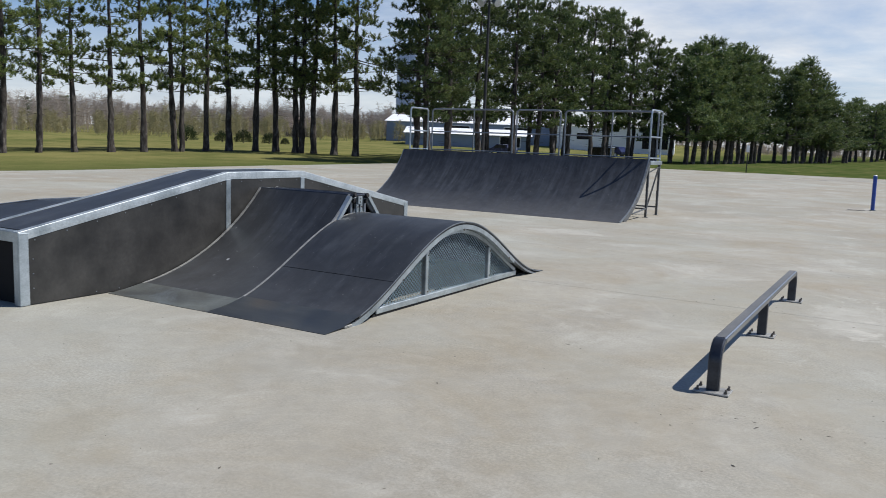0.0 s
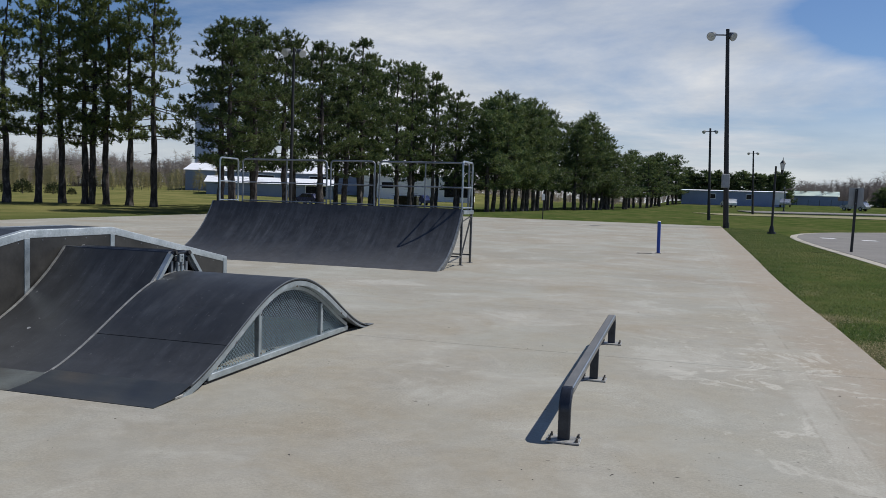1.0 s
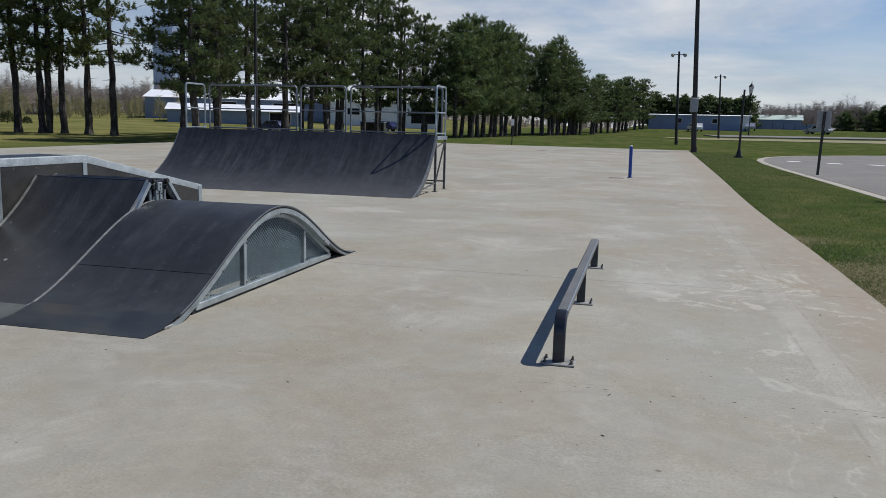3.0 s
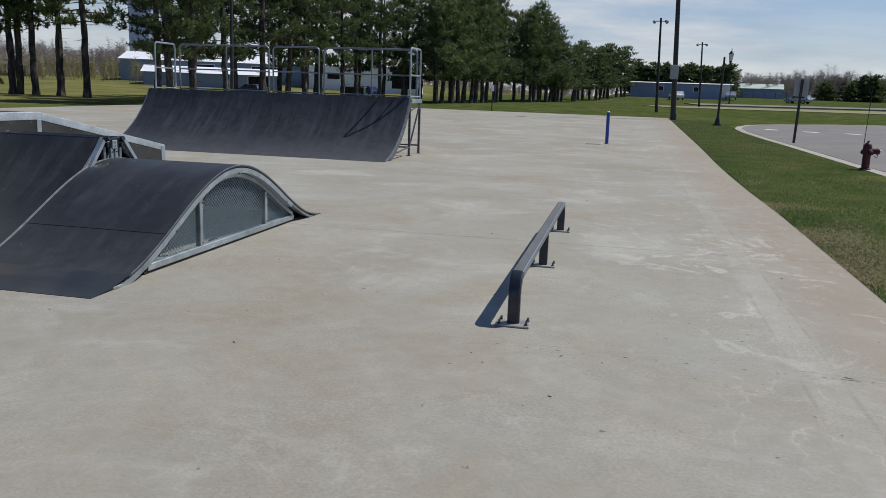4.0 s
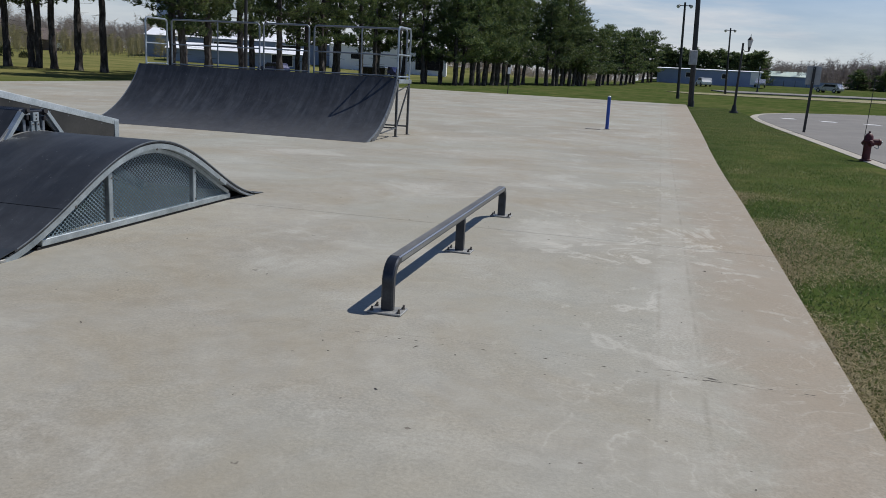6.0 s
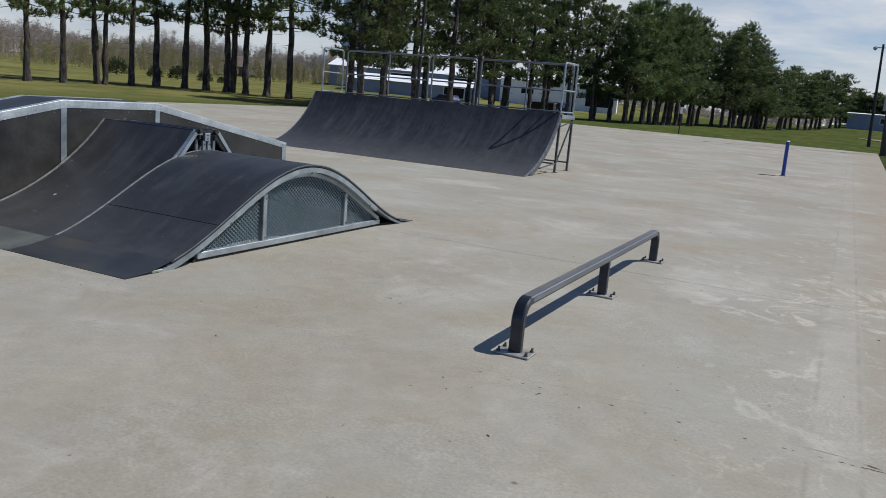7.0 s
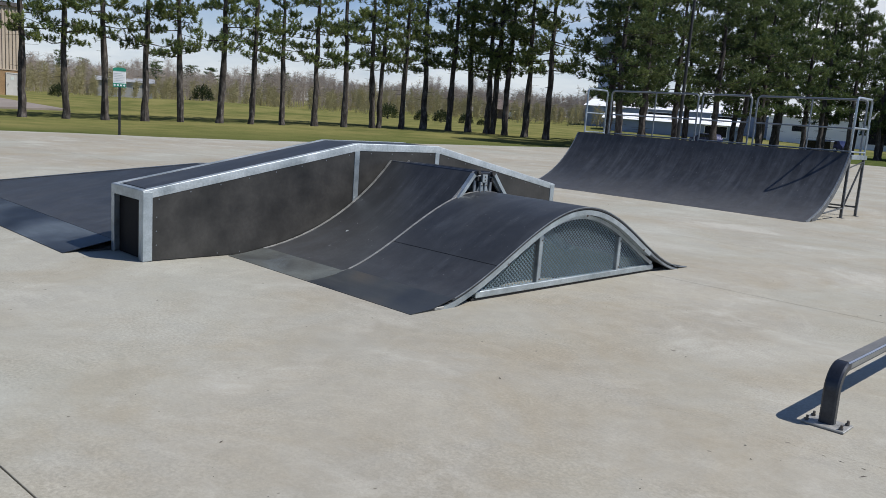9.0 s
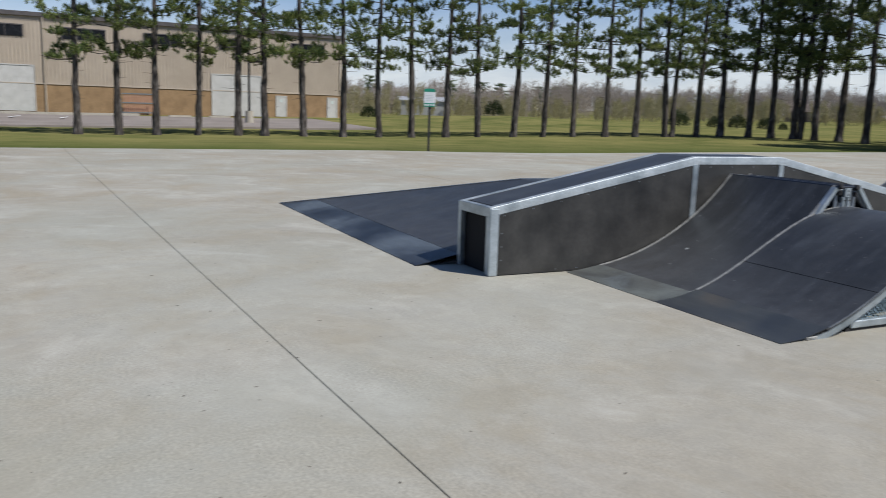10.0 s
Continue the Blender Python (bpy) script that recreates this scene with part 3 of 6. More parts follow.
def land(x, y):
    """Height of the land round the slab: level near it, then rising gently."""
    grove = ease((-2.5 - x) / 5.0) * ease((x + 62.0) / 25.0)          # the grove stands on flatter land
    west = ease((-x - 20.0) / 30.0)
    away = max(0.0, min(y, 200.0) - 80.0)
    rise = 0.0235 * away * west + (1 - west) * float(np.interp(away, (0, 32, 90, 120), (0.0, 0.15, 1.60, 2.35)))
    z = slab_z(y) + rise * (1 - grove) + 0.0085 * away * grove - 0.07 * grove * ease((y - 55.0) / 25.0)
    z += 0.45 * ease((-x - 48.0) / 22.0) * ease((36.0 - y) / 14.0) + 0.003 * max(0.0, min(-x, 180.0) - 70.0)
    z += 0.010 * max(-26.0, min(20.0, y - 27.0)) * ease((-x - 27.0) / 13.0)
    z -= 0.8 * math.exp(-((x + 46) ** 2 + (y - 98) ** 2) / 320.0)
    z += 0.75 * math.exp(-((x + 84) ** 2 + (y - 48) ** 2) / 200.0)
    return z - 0.035


def ground_sheet():
    def steps():
        near = [v * 2.0 for v in range(0, 16)] + [v * 4.0 for v in range(8, 26)]
        far = [110, 122, 136, 152, 170, 190, 215, 245, 280, 330, 400, 520, 700, 1000, 1500, 2600]
        half = near + far
        return [-v for v in half[:0:-1]] + half
    xs, ys = steps(), steps()
    verts = [(x, y, land(x, y)) for y in ys for x in xs]
    w = len(xs)
    faces = [(j * w + i, j * w + i + 1, (j + 1) * w + i + 1, (j + 1) * w + i) for j in range(len(ys) - 1) for i in range(w - 1)]
    ob = soup("ground", verts, faces, GRASS)
    for p in ob.data.polygons:
        p.use_smooth = True
    return tagged(ob, "mown green lawn with yellowed patches round the slab", "lawn", kind="structure")


ground_sheet()
pad = new("pavement")
tagged(pad, "wide weathered concrete slab of a skate park with sawn joints", "pavement", kind="structure")
part("joint_bed", prism([(PAD_L + 0.01, PAD_NEAR + 0.01), (pad_right(PAD_NEAR) - 0.01, PAD_NEAR + 0.01),
                         (pad_right(11.0) - 0.01, 11.0), (PAD_L + 0.01, 11.0)], -0.2, -0.014), SUBBASE, pad)


def grass_edge():
    """Ragged blades on the lawn strip beside the slab and round the near things."""
    rng = np.random.default_rng(5)
    n = 160000
    y = -4.0 + 56.0 * rng.random(n) ** 2.1
    edge = 1.62 + 0.0115 * y
    wide_ = 4.9 - edge
    x = edge + 0.006 + wide_ * rng.random(n) ** 1.2
    hem = rng.random(n) < 0.05
    x = np.where(hem, edge - 0.015 + 0.10 * rng.random(n), x)
    h = 0.012 + 0.022 * rng.random(n)
    a = rng.random(n) * 2 * math.pi
    wide = 0.005 + 0.005 * rng.random(n)
    lean = 0.05 * (rng.random((n, 2)) - 0.5)
    base = np.stack([x, y, np.interp(y, (11.0, 15.0, 19.2, 24.8, 80.0), (0.0, -0.05, -0.05, 0.03, 0.39)) - 0.037], 1)
    off = np.stack([np.cos(a) * wide, np.sin(a) * wide, np.zeros(n)], 1)
    tip = base + np.stack([lean[:, 0], lean[:, 1], h], 1)
    verts = np.stack([base - off, base + off, tip], 1).reshape(-1, 3)
    faces = np.arange(3 * n).reshape(-1, 3)
    ob = soup("grass", verts.tolist(), faces.tolist(), BLADE)
    tagged(ob, "short green grass blades with straw-coloured ones", "grass", kind="stuff")


def straw_edge():
    """Dead brown blades lying over the lawn's hem where it is worn."""
    rng = np.random.default_rng(8)
    n = 210000
    y = -4.0 + 22.0 * rng.random(n) ** 1.4
    x = 1.62 + 0.0115 * y - 0.02 + 2.7 * rng.random(n) ** 2.0
    keep = [1.5 * noise.noise(Vector((a * 1.1, b * 0.7, 2.0))) + 1.2 - 0.09 * max(0.0, b - 2.5) - 0.45 * (a - 1.6) > 0.15 + 0.95 * rng.random() for a, b in zip(x.tolist(), y.tolist())]
    x, y = x[keep], y[keep]
    n = len(x)
    a = rng.random(n) * 2 * math.pi
    long_ = 0.02 + 0.035 * rng.random(n)
    base = np.stack([x, y, np.interp(y, (11.0, 15.0), (-0.03, -0.08)) + 0.02 * rng.random(n)], 1)
    way = np.stack([np.cos(a) * long_, np.sin(a) * long_, 0.004 + 0.014 * rng.random(n)], 1)
    off = np.stack([-np.sin(a), np.cos(a), np.zeros(n)], 1) * (0.002 + 0.002 * rng.random((n, 1)))
    verts = np.stack([base - off, base + off, base + way], 1).reshape(-1, 3)
    ob = soup("dry_grass", verts.tolist(), np.arange(3 * n).reshape(-1, 3).tolist(), STRAW)
    tagged(ob, "dead straw-brown grass along the slab's edge", "grass", kind="stuff")


grass_edge()
straw_edge()


# ---------------------------------------------------------------- drive with kerb
LOT = [(9.77, -29.0), (5.98, 10.27), (5.59, 19.21), (5.27, 26.19), (5.05, 33.18), (5.0, 38.18), (5.15, 41.68), (5.56, 44.4), (6.31, 47.02), (7.42, 49.26),
       (8.92, 51.32), (12.72, 55.07), (17.87, 58.89), (27.47, 64.63), (44.85, 73.03)]


def lot_sheet():
    """The asphalt, row by row along its kerb, following the lie of the land."""
    bm = bmesh.new()
    rows = []
    for x, y in LOT:
        far_x = max(60.0, x + 12.0)
        rows.append([bm.verts.new(p) for p in ((x, y, slab_z(y) - 0.012), (far_x, y, slab_z(y) - 0.012), (far_x, y, slab_z(y) - 0.14), (x, y, slab_z(y) - 0.14))])
    for r, q in zip(rows, rows[1:]):
        for k in range(4):
            bm.faces.new((r[k], r[(k + 1) % 4], q[(k + 1) % 4], q[k]))
    bm.faces.new(rows[0])
    bm.faces.new(rows[-1][::-1])
    return bm


lot = part("road", lot_sheet(), ASPHALT)
tagged(lot, "grey asphalt turning drive with worn paint dashes", "road", kind="structure")
kerb = part("kerb", sweep([(x - 0.10, y, slab_z(y) - 0.075) for x, y in LOT], bar(0.44, 0.11)), KERB)
tagged(kerb, "pale concrete kerb round the asphalt drive", "kerb", kind="structure")
for k, (x, y) in enumerate([(6.55, 41.83), (8.14, 40.9), (9.9, 40.57), (11.67, 40.05), (13.73, 39.44), (15.9, 38.65), (18.27, 37.78)]):
    d = part("lane_dash", prism([(x - 0.30, y - 0.42), (x + 0.30, y - 0.52), (x + 0.30, y + 0.42), (x - 0.30, y + 0.52)], slab_z(y) - 0.02, slab_z(y) - 0.006), ROADPAINT, lot)


def strip(name, outline, material, label, category, lift=0.05):
    """A flat strip of road or path laid over the rising land."""
    bm = bmesh.new()
    (ax, ay), (bx, by), wide, n = outline[0], outline[1], outline[2], 24
    d = Vector((bx - ax, by - ay)).normalized()
    side = Vector((-d.y, d.x)) * wide / 2
    rows = []
    for k in range(n + 1):
        x, y = ax + (bx - ax) * k / n, ay + (by - ay) * k / n
        r = []
        for s in (-1, 1):
            p = Vector((x, y)) + side * s
            z = land(p.x, p.y)
            r += [bm.verts.new((p.x, p.y, z + lift)), bm.verts.new((p.x, p.y, z - 0.3))]
        rows.append((r[0], r[2], r[3], r[1]))
    for r, s in zip(rows, rows[1:]):
        for k in range(4):
            bm.faces.new((r[k], r[(k + 1) % 4], s[(k + 1) % 4], s[k]))
    bm.faces.new(rows[0][::-1])
    bm.faces.new(rows[-1])
    return tagged(part(name, bm, material), label, category, kind="structure")


strip("dry_verge", [(2.6, 107), (252, 171), 12.0], DRYGRASS, "straw-coloured dry verge beside the far road", "lawn", 0.06)
strip("road", [(8.6, 123.0), (252, 190), 7.0], ASPHALT, "grey far lane behind the lawn", "road", 0.14)
yard = strip("road", [(-59.6, -38.5), (-61.7, 21.0), 15.0], YARD, "asphalt yard in front of the beige hall", "road", 0.12)
for x, y in ((-66.0, -5.0), (-65.8, -1.9), (-65.6, 1.2)):
    part("bay_line", prism([(x, y), (x + 4.6, y - 0.5), (x + 4.6, y - 0.36), (x, y + 0.14)], land(x + 2, y) + 0.11, land(x + 2, y) + 0.135), ROADPAINT, yard)
strip("kerb", [(-67.6, -38.3), (-69.0, 6.5), 0.5], KERB, "pale kerb along the yard of the beige hall", "kerb", 0.30)
stop = thing("wheel_stop", "pale concrete wheel stop in the hall's yard", "wheel stop", (-67.3, 9.4, land(-67.3, 9.4) + 0.12), 8, "wheel stops of the yard")
part("block", side_prism([(-0.9, 0.0), (0.9, 0.0), (0.85, 0.14), (-0.85, 0.14)], -0.09, 0.09), KERB, stop)
copy_thing(stop, pose(-67.8, 12.6, land(-67.8, 12.6) + 0.12, 0, 0, 8))

# ---------------------------------------------------------------- spine ramp
MID = 6.62                              # the middle of the whole box, along y
SP_L, SP_R = -5.97, -4.745


SP_R0, SP_Y0 = 2.55, 2.05              # radius of a transition, and how far from the middle it starts


def spine_z(off):
    """Height of a transition, off metres from the middle line."""
    d = SP_Y0 - off
    return 0.018 + SP_R0 - math.sqrt(SP_R0 * SP_R0 - d * d)


def spine_line(sign, y_from=1.67, y_to=0.13, steps=14):
    """(y, z) of one transition, from the toe up to the coping."""
    offs = [y_from + (y_to - y_from) * k / steps for k in range(steps + 1)]
    return [(MID - sign * o, spine_z(o)) for o in offs]


spine = thing("spine_ramp", "dark spine ramp with steel toe plates beside the ledge", "skate ramp", ((SP_L + SP_R) / 2, MID, 0))


def rel(ob, bm):
    """Moves world coordinates into the thing's own."""
    bm.transform(ob.matrix_basis.inverted())
    return bm


for sign in (1, -1):
    line = spine_line(sign)
    part("riding_surface", rel(spine, sheet(line, SP_L + 0.035, SP_R - 0.03, 0.02)), PANEL, spine)
    part("toe_plate", rel(spine, sheet([(MID - sign * 2.04, 0.004), (MID - sign * 1.87, 0.018), (MID - sign * 1.655, spine_z(1.655) + 0.003)], SP_L + 0.01, SP_R, 0.004)), TOE, spine, "worn grey steel toe plate")
    for x in (SP_L + 0.017, SP_R - 0.014):
        part("edge_strip", rel(spine, sheet([(y, z + 0.004) for y, z in line], x - 0.012, x + 0.012, 0.05)), PLATE, spine, "galvanised edge strip")
    tip = line[-1]
    cy, cz = tip[0] + sign * 0.010, tip[1] - (0.013 if sign > 0 else 0.024)
    part("coping", rel(spine, rod((SP_L + 0.02, cy, cz), (SP_R + 0.03, cy, cz), 0.018, seg=12)), RAIL, spine, "dark steel coping pipe")
    part("coping_plug", rel(spine, rod((SP_R + 0.010, cy + sign * 0.012, cz), (SP_R + 0.046, cy + sign * 0.016, cz + 0.010), 0.027, 0.022, seg=12)), RUBBER_AND_SHADE, spine, "black rubber end plug")
    part("plug_clip", rel(spine, box(SP_R + 0.004, SP_R + 0.034, cy + sign * 0.018 - 0.016, cy + sign * 0.018 + 0.016, cz - 0.075, cz - 0.034, 0.006)), RUBBER_AND_SHADE, spine)
    # raking leg and upright of the end frame
    part("raking_leg", rel(spine, sweep([(SP_R + 0.004, tip[0] - sign * 0.015, 0.865), (SP_R + 0.004, tip[0] - sign * 0.40, 0.43)], bar(0.035, 0.05), (1, 0, 0))), GALV, spine)
    part("upright", rel(spine, box(SP_R - 0.03, SP_R + 0.004, MID - sign * 0.115 - 0.017, MID - sign * 0.115 + 0.017, 0.02, 0.84, 0.004)), GALV_DULL, spine)
    part("leg_brace", rel(spine, sweep([(SP_R - 0.016, MID - sign * 0.05, 0.74), (SP_R - 0.016, MID - sign * 0.27, 0.36)], bar(0.02, 0.04), (1, 0, 0))), GALV_DULL, spine)
    part("back_rib", rel(spine, box(SP_L + 0.05, SP_R - 0.08, MID - sign * 0.10 - 0.02, MID - sign * 0.10 + 0.02, 0.70, 0.78)), GALV_DULL, spine)
part("top_plate", rel(spine, box(SP_L + 0.03, SP_R - 0.03, MID - 0.09, MID + 0.09, 0.835, 0.85, 0.003)), GALV_DULL, spine)
part("cross_bar", rel(spine, box(SP_R - 0.006, SP_R + 0.024, MID - 0.085, MID + 0.085, 0.862, 0.884, 0.004)), RAIL, spine, "dark bar between the coping ends")
head = part("head_plate", rel(spine, box(SP_R - 0.004, SP_R + 0.030, MID - 0.036, MID + 0.036, 0.785, 0.864, 0.004)), GALV, spine, "galvanised plate below the coping ends")
for dz in (0.808, 0.842):
    part("hole", rel(spine, rod((SP_R + 0.0295, MID, dz), (SP_R + 0.0312, MID, dz), 0.008, seg=10)), RUBBER_AND_SHADE, head)
for dy in (-0.031, 0.031):
    king = part("king_post", rel(spine, box(SP_R - 0.012, SP_R + 0.020, MID + dy - 0.019, MID + dy + 0.019, 0.02, 0.79, 0.004)), GALV, spine, "galvanised channel with bolt holes")
    for dz in (0.62, 0.70, 0.76):
        part("bolt", rel(spine, rod((SP_R + 0.018, MID + dy, dz), (SP_R + 0.027, MID + dy, dz), 0.007, seg=6)), BOLT, king)

# ---------------------------------------------------------------- roller ramp beside it
HU_L, HU_R, HU_H, HU_HALF = -4.745, -3.53, 0.690, 1.98


def hump(y):
    d = abs(y - MID)
    return 0.012 + (HU_H * (0.5 + 0.5 * math.cos(math.pi * d / HU_HALF)) if d < HU_HALF else 0.0)


def hump_line(a, b, steps, lift=0.0):
    return [(a + (b - a) * k / steps, hump(a + (b - a) * k / steps) + lift) for k in range(steps + 1)]


roller = thing("roller_ramp", "dark rounded roller ramp with steel mesh side", "skate ramp", ((HU_L + HU_R) / 2, MID, 0))
for a, b, st in ((MID - 1.62, MID - 1.14, 8), (MID - 1.134, MID + 1.134, 26), (MID + 1.14, MID + 1.62, 8)):
    part("riding_surface", rel(roller, sheet(hump_line(a, b, st), HU_L + 0.012, HU_R + 0.012, 0.016)), PANEL, roller)
for sign in (1, -1):
    y0, y1 = MID - sign * (2.04 if sign > 0 else 1.98), MID - sign * 1.615
    part("toe_plate", rel(roller, sheet([(y0, 0.004), ((y0 + y1) / 2, 0.018), (y1, hump(y1) + 0.003)], HU_L, HU_R + 0.012, 0.004)), TOE_DARK, roller, "worn dark steel toe plate")
part("edge_strip", rel(roller, sheet(hump_line(MID - 1.62, MID + 1.62, 36, 0.003), HU_L - 0.010, HU_L + 0.010, 0.05)), PLATE, roller)
# the outer side, from the top down: rubbed lip, black strip for the gap's shade, bent angle
part("edge_lip", rel(roller, sheet(hump_line(MID - 1.60, MID + 1.72, 40, 0.002), HU_R + 0.010, HU_R + 0.014, 0.008)), GALV_DULL, roller, "rubbed edge of the riding sheet")
part("edge_gap", rel(roller, sheet(hump_line(MID - 1.66, MID + 1.78, 44, -0.017), HU_R - 0.05, HU_R + 0.002, 0.012)), RUBBER_AND_SHADE, roller)
part("edge_angle", rel(roller, sheet(hump_line(MID - 1.74, MID + 1.20, 40, -0.027), HU_R - 0.045, HU_R + 0.010, 0.044)), GALV, roller, "bent galvanised edge angle")
part("edge_angle", rel(roller, sheet(hump_line(MID + 1.20, MID + 1.90, 12, -0.027), HU_R - 0.045, HU_R + 0.010, 0.022)), GALV_DULL, roller, "thin tail of the edge angle")
part("toe_end", rel(roller, box(HU_R - 0.03, HU_R + 0.012, MID - 1.80, MID - 1.70, 0.001, 0.022, 0.004)), PLATE, roller)
part("tail_strip", rel(roller, sheet(hump_line(MID + 1.70, MID + 1.97, 10, -0.004), HU_R - 0.03, HU_R + 0.010, 0.008)), GALV_DULL, roller)
FR = HU_R - 0.052                       # the side frame stands back under the angle
part("inner_arch", rel(roller, sheet(hump_line(MID - 1.30, MID + 1.34, 36, -0.076), FR - 0.045, FR + 0.004, 0.036)), GALV, roller)
part("bottom_rail", rel(roller, box(FR - 0.045, FR + 0.008, MID - 1.30, MID + 1.36, 0.022, 0.074, 0.005)), GALV, roller)
# shade of the gap below the bottom rail, built as a black strip
part("foot_strip", rel(roller, box(FR - 0.05, FR - 0.004, MID - 1.34, MID + 1.60, 0.0, 0.021, 0.002)), RUBBER_AND_SHADE, roller, "black strip for the shaded gap below the side frame")
UPRIGHTS = (MID - 0.52, MID + 0.70)
for y in UPRIGHTS:
    up = part("upright", rel(roller, box(FR - 0.04, FR + 0.006, y - 0.024, y + 0.024, 0.07, hump(y) - 0.12, 0.004)), GALV, roller)
    for z in (0.10, hump(y) - 0.16):
        part("bolt", rel(roller, rod((FR + 0.005, y + 0.008, z), (FR + 0.012, y + 0.008, z), 0.008, seg=6)), BOLT, up)
for y in (MID - 1.2, MID, MID + 1.25):
    part("foot_block", rel(roller, box(FR - 0.2, FR - 0.05, y - 0.05, y + 0.05, 0.0, 0.03)), RUBBER_AND_SHADE, roller)
part("far_rib", rel(roller, sheet(hump_line(MID - 1.5, MID + 1.5, 30, -0.02), HU_L + 0.02, HU_L + 0.06, 0.09)), GALV_DULL, roller)
for y in (MID + 0.03, MID - 1.0, MID + 1.05):
    part("bolt", rel(roller, rod((HU_R + 0.008, y, hump(y) - 0.075), (HU_R + 0.016, y, hump(y) - 0.075), 0.010, seg=6)), BOLT, roller)


def mesh_panel(y0, y1):
    """Expanded metal: staggered diamonds of flat twisted strands, cut to the arch."""
    bm = bmesh.new()
    x, cw, ch, t = FR - 0.020, 0.044, 0.035, 0.0034
    rows = int(0.62 / (ch / 2))
    for j in range(rows):
        z = 0.05 + j * ch / 2
        for i in range(int((y1 - y0) / cw) + 1):
            y = y0 + i * cw + (cw / 2 if j % 2 else 0)
            if not (y0 <= y - cw / 2 and y + cw / 2 <= y1 and z + ch / 2 < hump(y) - 0.095):
                continue
            for sy in (-1, 1):
                p, q = Vector((x, y + sy * cw / 2, z)), Vector((x, y, z + ch / 2))
                tilt = Vector((0, 0, t))
                bm.faces.new([bm.verts.new(v) for v in (p - tilt, q - tilt, q + tilt, p + tilt)])
    return bm


for a, b in ((MID - 1.40, UPRIGHTS[0] - 0.024), (UPRIGHTS[0] + 0.024, UPRIGHTS[1] - 0.024), (UPRIGHTS[1] + 0.024, MID + 1.40)):
    part("mesh_panel", rel(roller, mesh_panel(a, b)), MESHWIRE, roller, "grey expanded steel mesh", smooth=False)

# ---------------------------------------------------------------- grind ledge
LE_L, LE_R, LE_A, LE_B = -6.60, -5.982, 3.78, 9.456
K1, K2, Z_END, Z_TOP = 6.05, 7.213, 0.607, 1.056
ledge = thing("grind_ledge", "long dark grind ledge with galvanised steel edges", "skate ledge", ((LE_L + LE_R) / 2, MID, 0))


def ledge_z(y):
    if y < K1:
        return Z_END + (Z_TOP - Z_END) * (y - LE_A) / (K1 - LE_A)
    if y > K2:
        return Z_TOP + (Z_END - Z_TOP) * (y - K2) / (LE_B - K2)
    return Z_TOP


for a, b in ((LE_A + 0.085, K1 - 0.03), (K1 + 0.03, K2 - 0.03), (K2 + 0.03, LE_B - 0.085)):
    for x0, x1 in ((LE_R - 0.02, LE_R - 0.004), (LE_L + 0.004, LE_L + 0.02)):
        part("side_panel", rel(ledge, side_prism([(a, 0.008), (b, 0.008), (b, ledge_z(b) - 0.075), (a, ledge_z(a) - 0.075)], x0, x1)), SIDE, ledge, "weathered brown-black side panel")
for a, b in ((LE_A + 0.07, K1 - 0.002), (K1 + 0.002, K2 - 0.002), (K2 + 0.002, LE_B - 0.07)):
    part("top_panel", rel(ledge, sheet([(a, ledge_z(a) - 0.005), (b, ledge_z(b) - 0.005)], LE_L + 0.06, LE_R - 0.06, 0.018)), PANEL, ledge)
ANGLE_R = [(-0.065, 0.0), (-0.007, 0.0), (-0.0032, -0.0010), (-0.0010, -0.0032), (0.0, -0.007), (0.0, -0.075), (-0.006, -0.075), (-0.006, -0.006), (-0.065, -0.006)]
for x, flip in ((LE_R, 1), (LE_L, -1)):
    sec = [(s * flip, t) for s, t in ANGLE_R]
    if flip < 0:
        sec = sec[::-1]
    part("edge_angle", rel(ledge, sweep([(x, LE_A, Z_END), (x, K1, Z_TOP), (x, K2, Z_TOP), (x, LE_B, Z_END)], sec)), GALV_BARE, ledge, "galvanised steel edge angle")
    for y in (LE_A + 0.04, LE_B - 0.04):
        part("corner_post", rel(ledge, box(x - 0.006 * flip - 0.010, x - 0.006 * flip + 0.010, y - 0.042, y + 0.042, 0.004, Z_END - 0.01, 0.003)), GALV, ledge)
    for y in (K1, K2):
        part("joint_strap", rel(ledge, box(x - 0.012 * flip, x + 0.002 * flip, y - 0.032, y + 0.032, 0.01, Z_TOP - 0.076, 0.002)), GALV, ledge)
for y, s in ((LE_A, 1), (LE_B, -1)):
    part("end_bar", rel(ledge, box(LE_L + 0.002, LE_R - 0.002, y - 0.004, y + 0.012, Z_END - 0.085, Z_END - 0.003, 0.002)), GALV, ledge)
    part("end_cap_strip", rel(ledge, box(LE_L + 0.06, LE_R - 0.06, min(y, y + s * 0.07), max(y, y + s * 0.07), Z_END - 0.006, Z_END + 0.002)), GALV, ledge)
    for x0, x1 in ((LE_L + 0.004, LE_L + 0.055), (LE_R - 0.075, LE_R - 0.017)):
        part("end_post", rel(ledge, box(x0, x1, y - 0.003, y + 0.012, 0.004, Z_END - 0.084, 0.002)), GALV, ledge)
    # the recessed panel carries its shade in its black colour
    part("end_panel", rel(ledge, box(LE_L + 0.05, LE_R - 0.07, y + s * 0.05, y + s * 0.065, 0.006, Z_END - 0.03)), SHADOW_PANEL, ledge, "end panel set back, blackened by the shade of its recess")
screw = rod((0, 0, 0), (0.003, 0, 0), 0.0055, seg=6)
first = part("screw", screw, GALV_DULL, ledge)
spots = [(y, ledge_z(y) - 0.10) for y in np.arange(LE_A + 0.14, LE_B - 0.1, 0.29)]
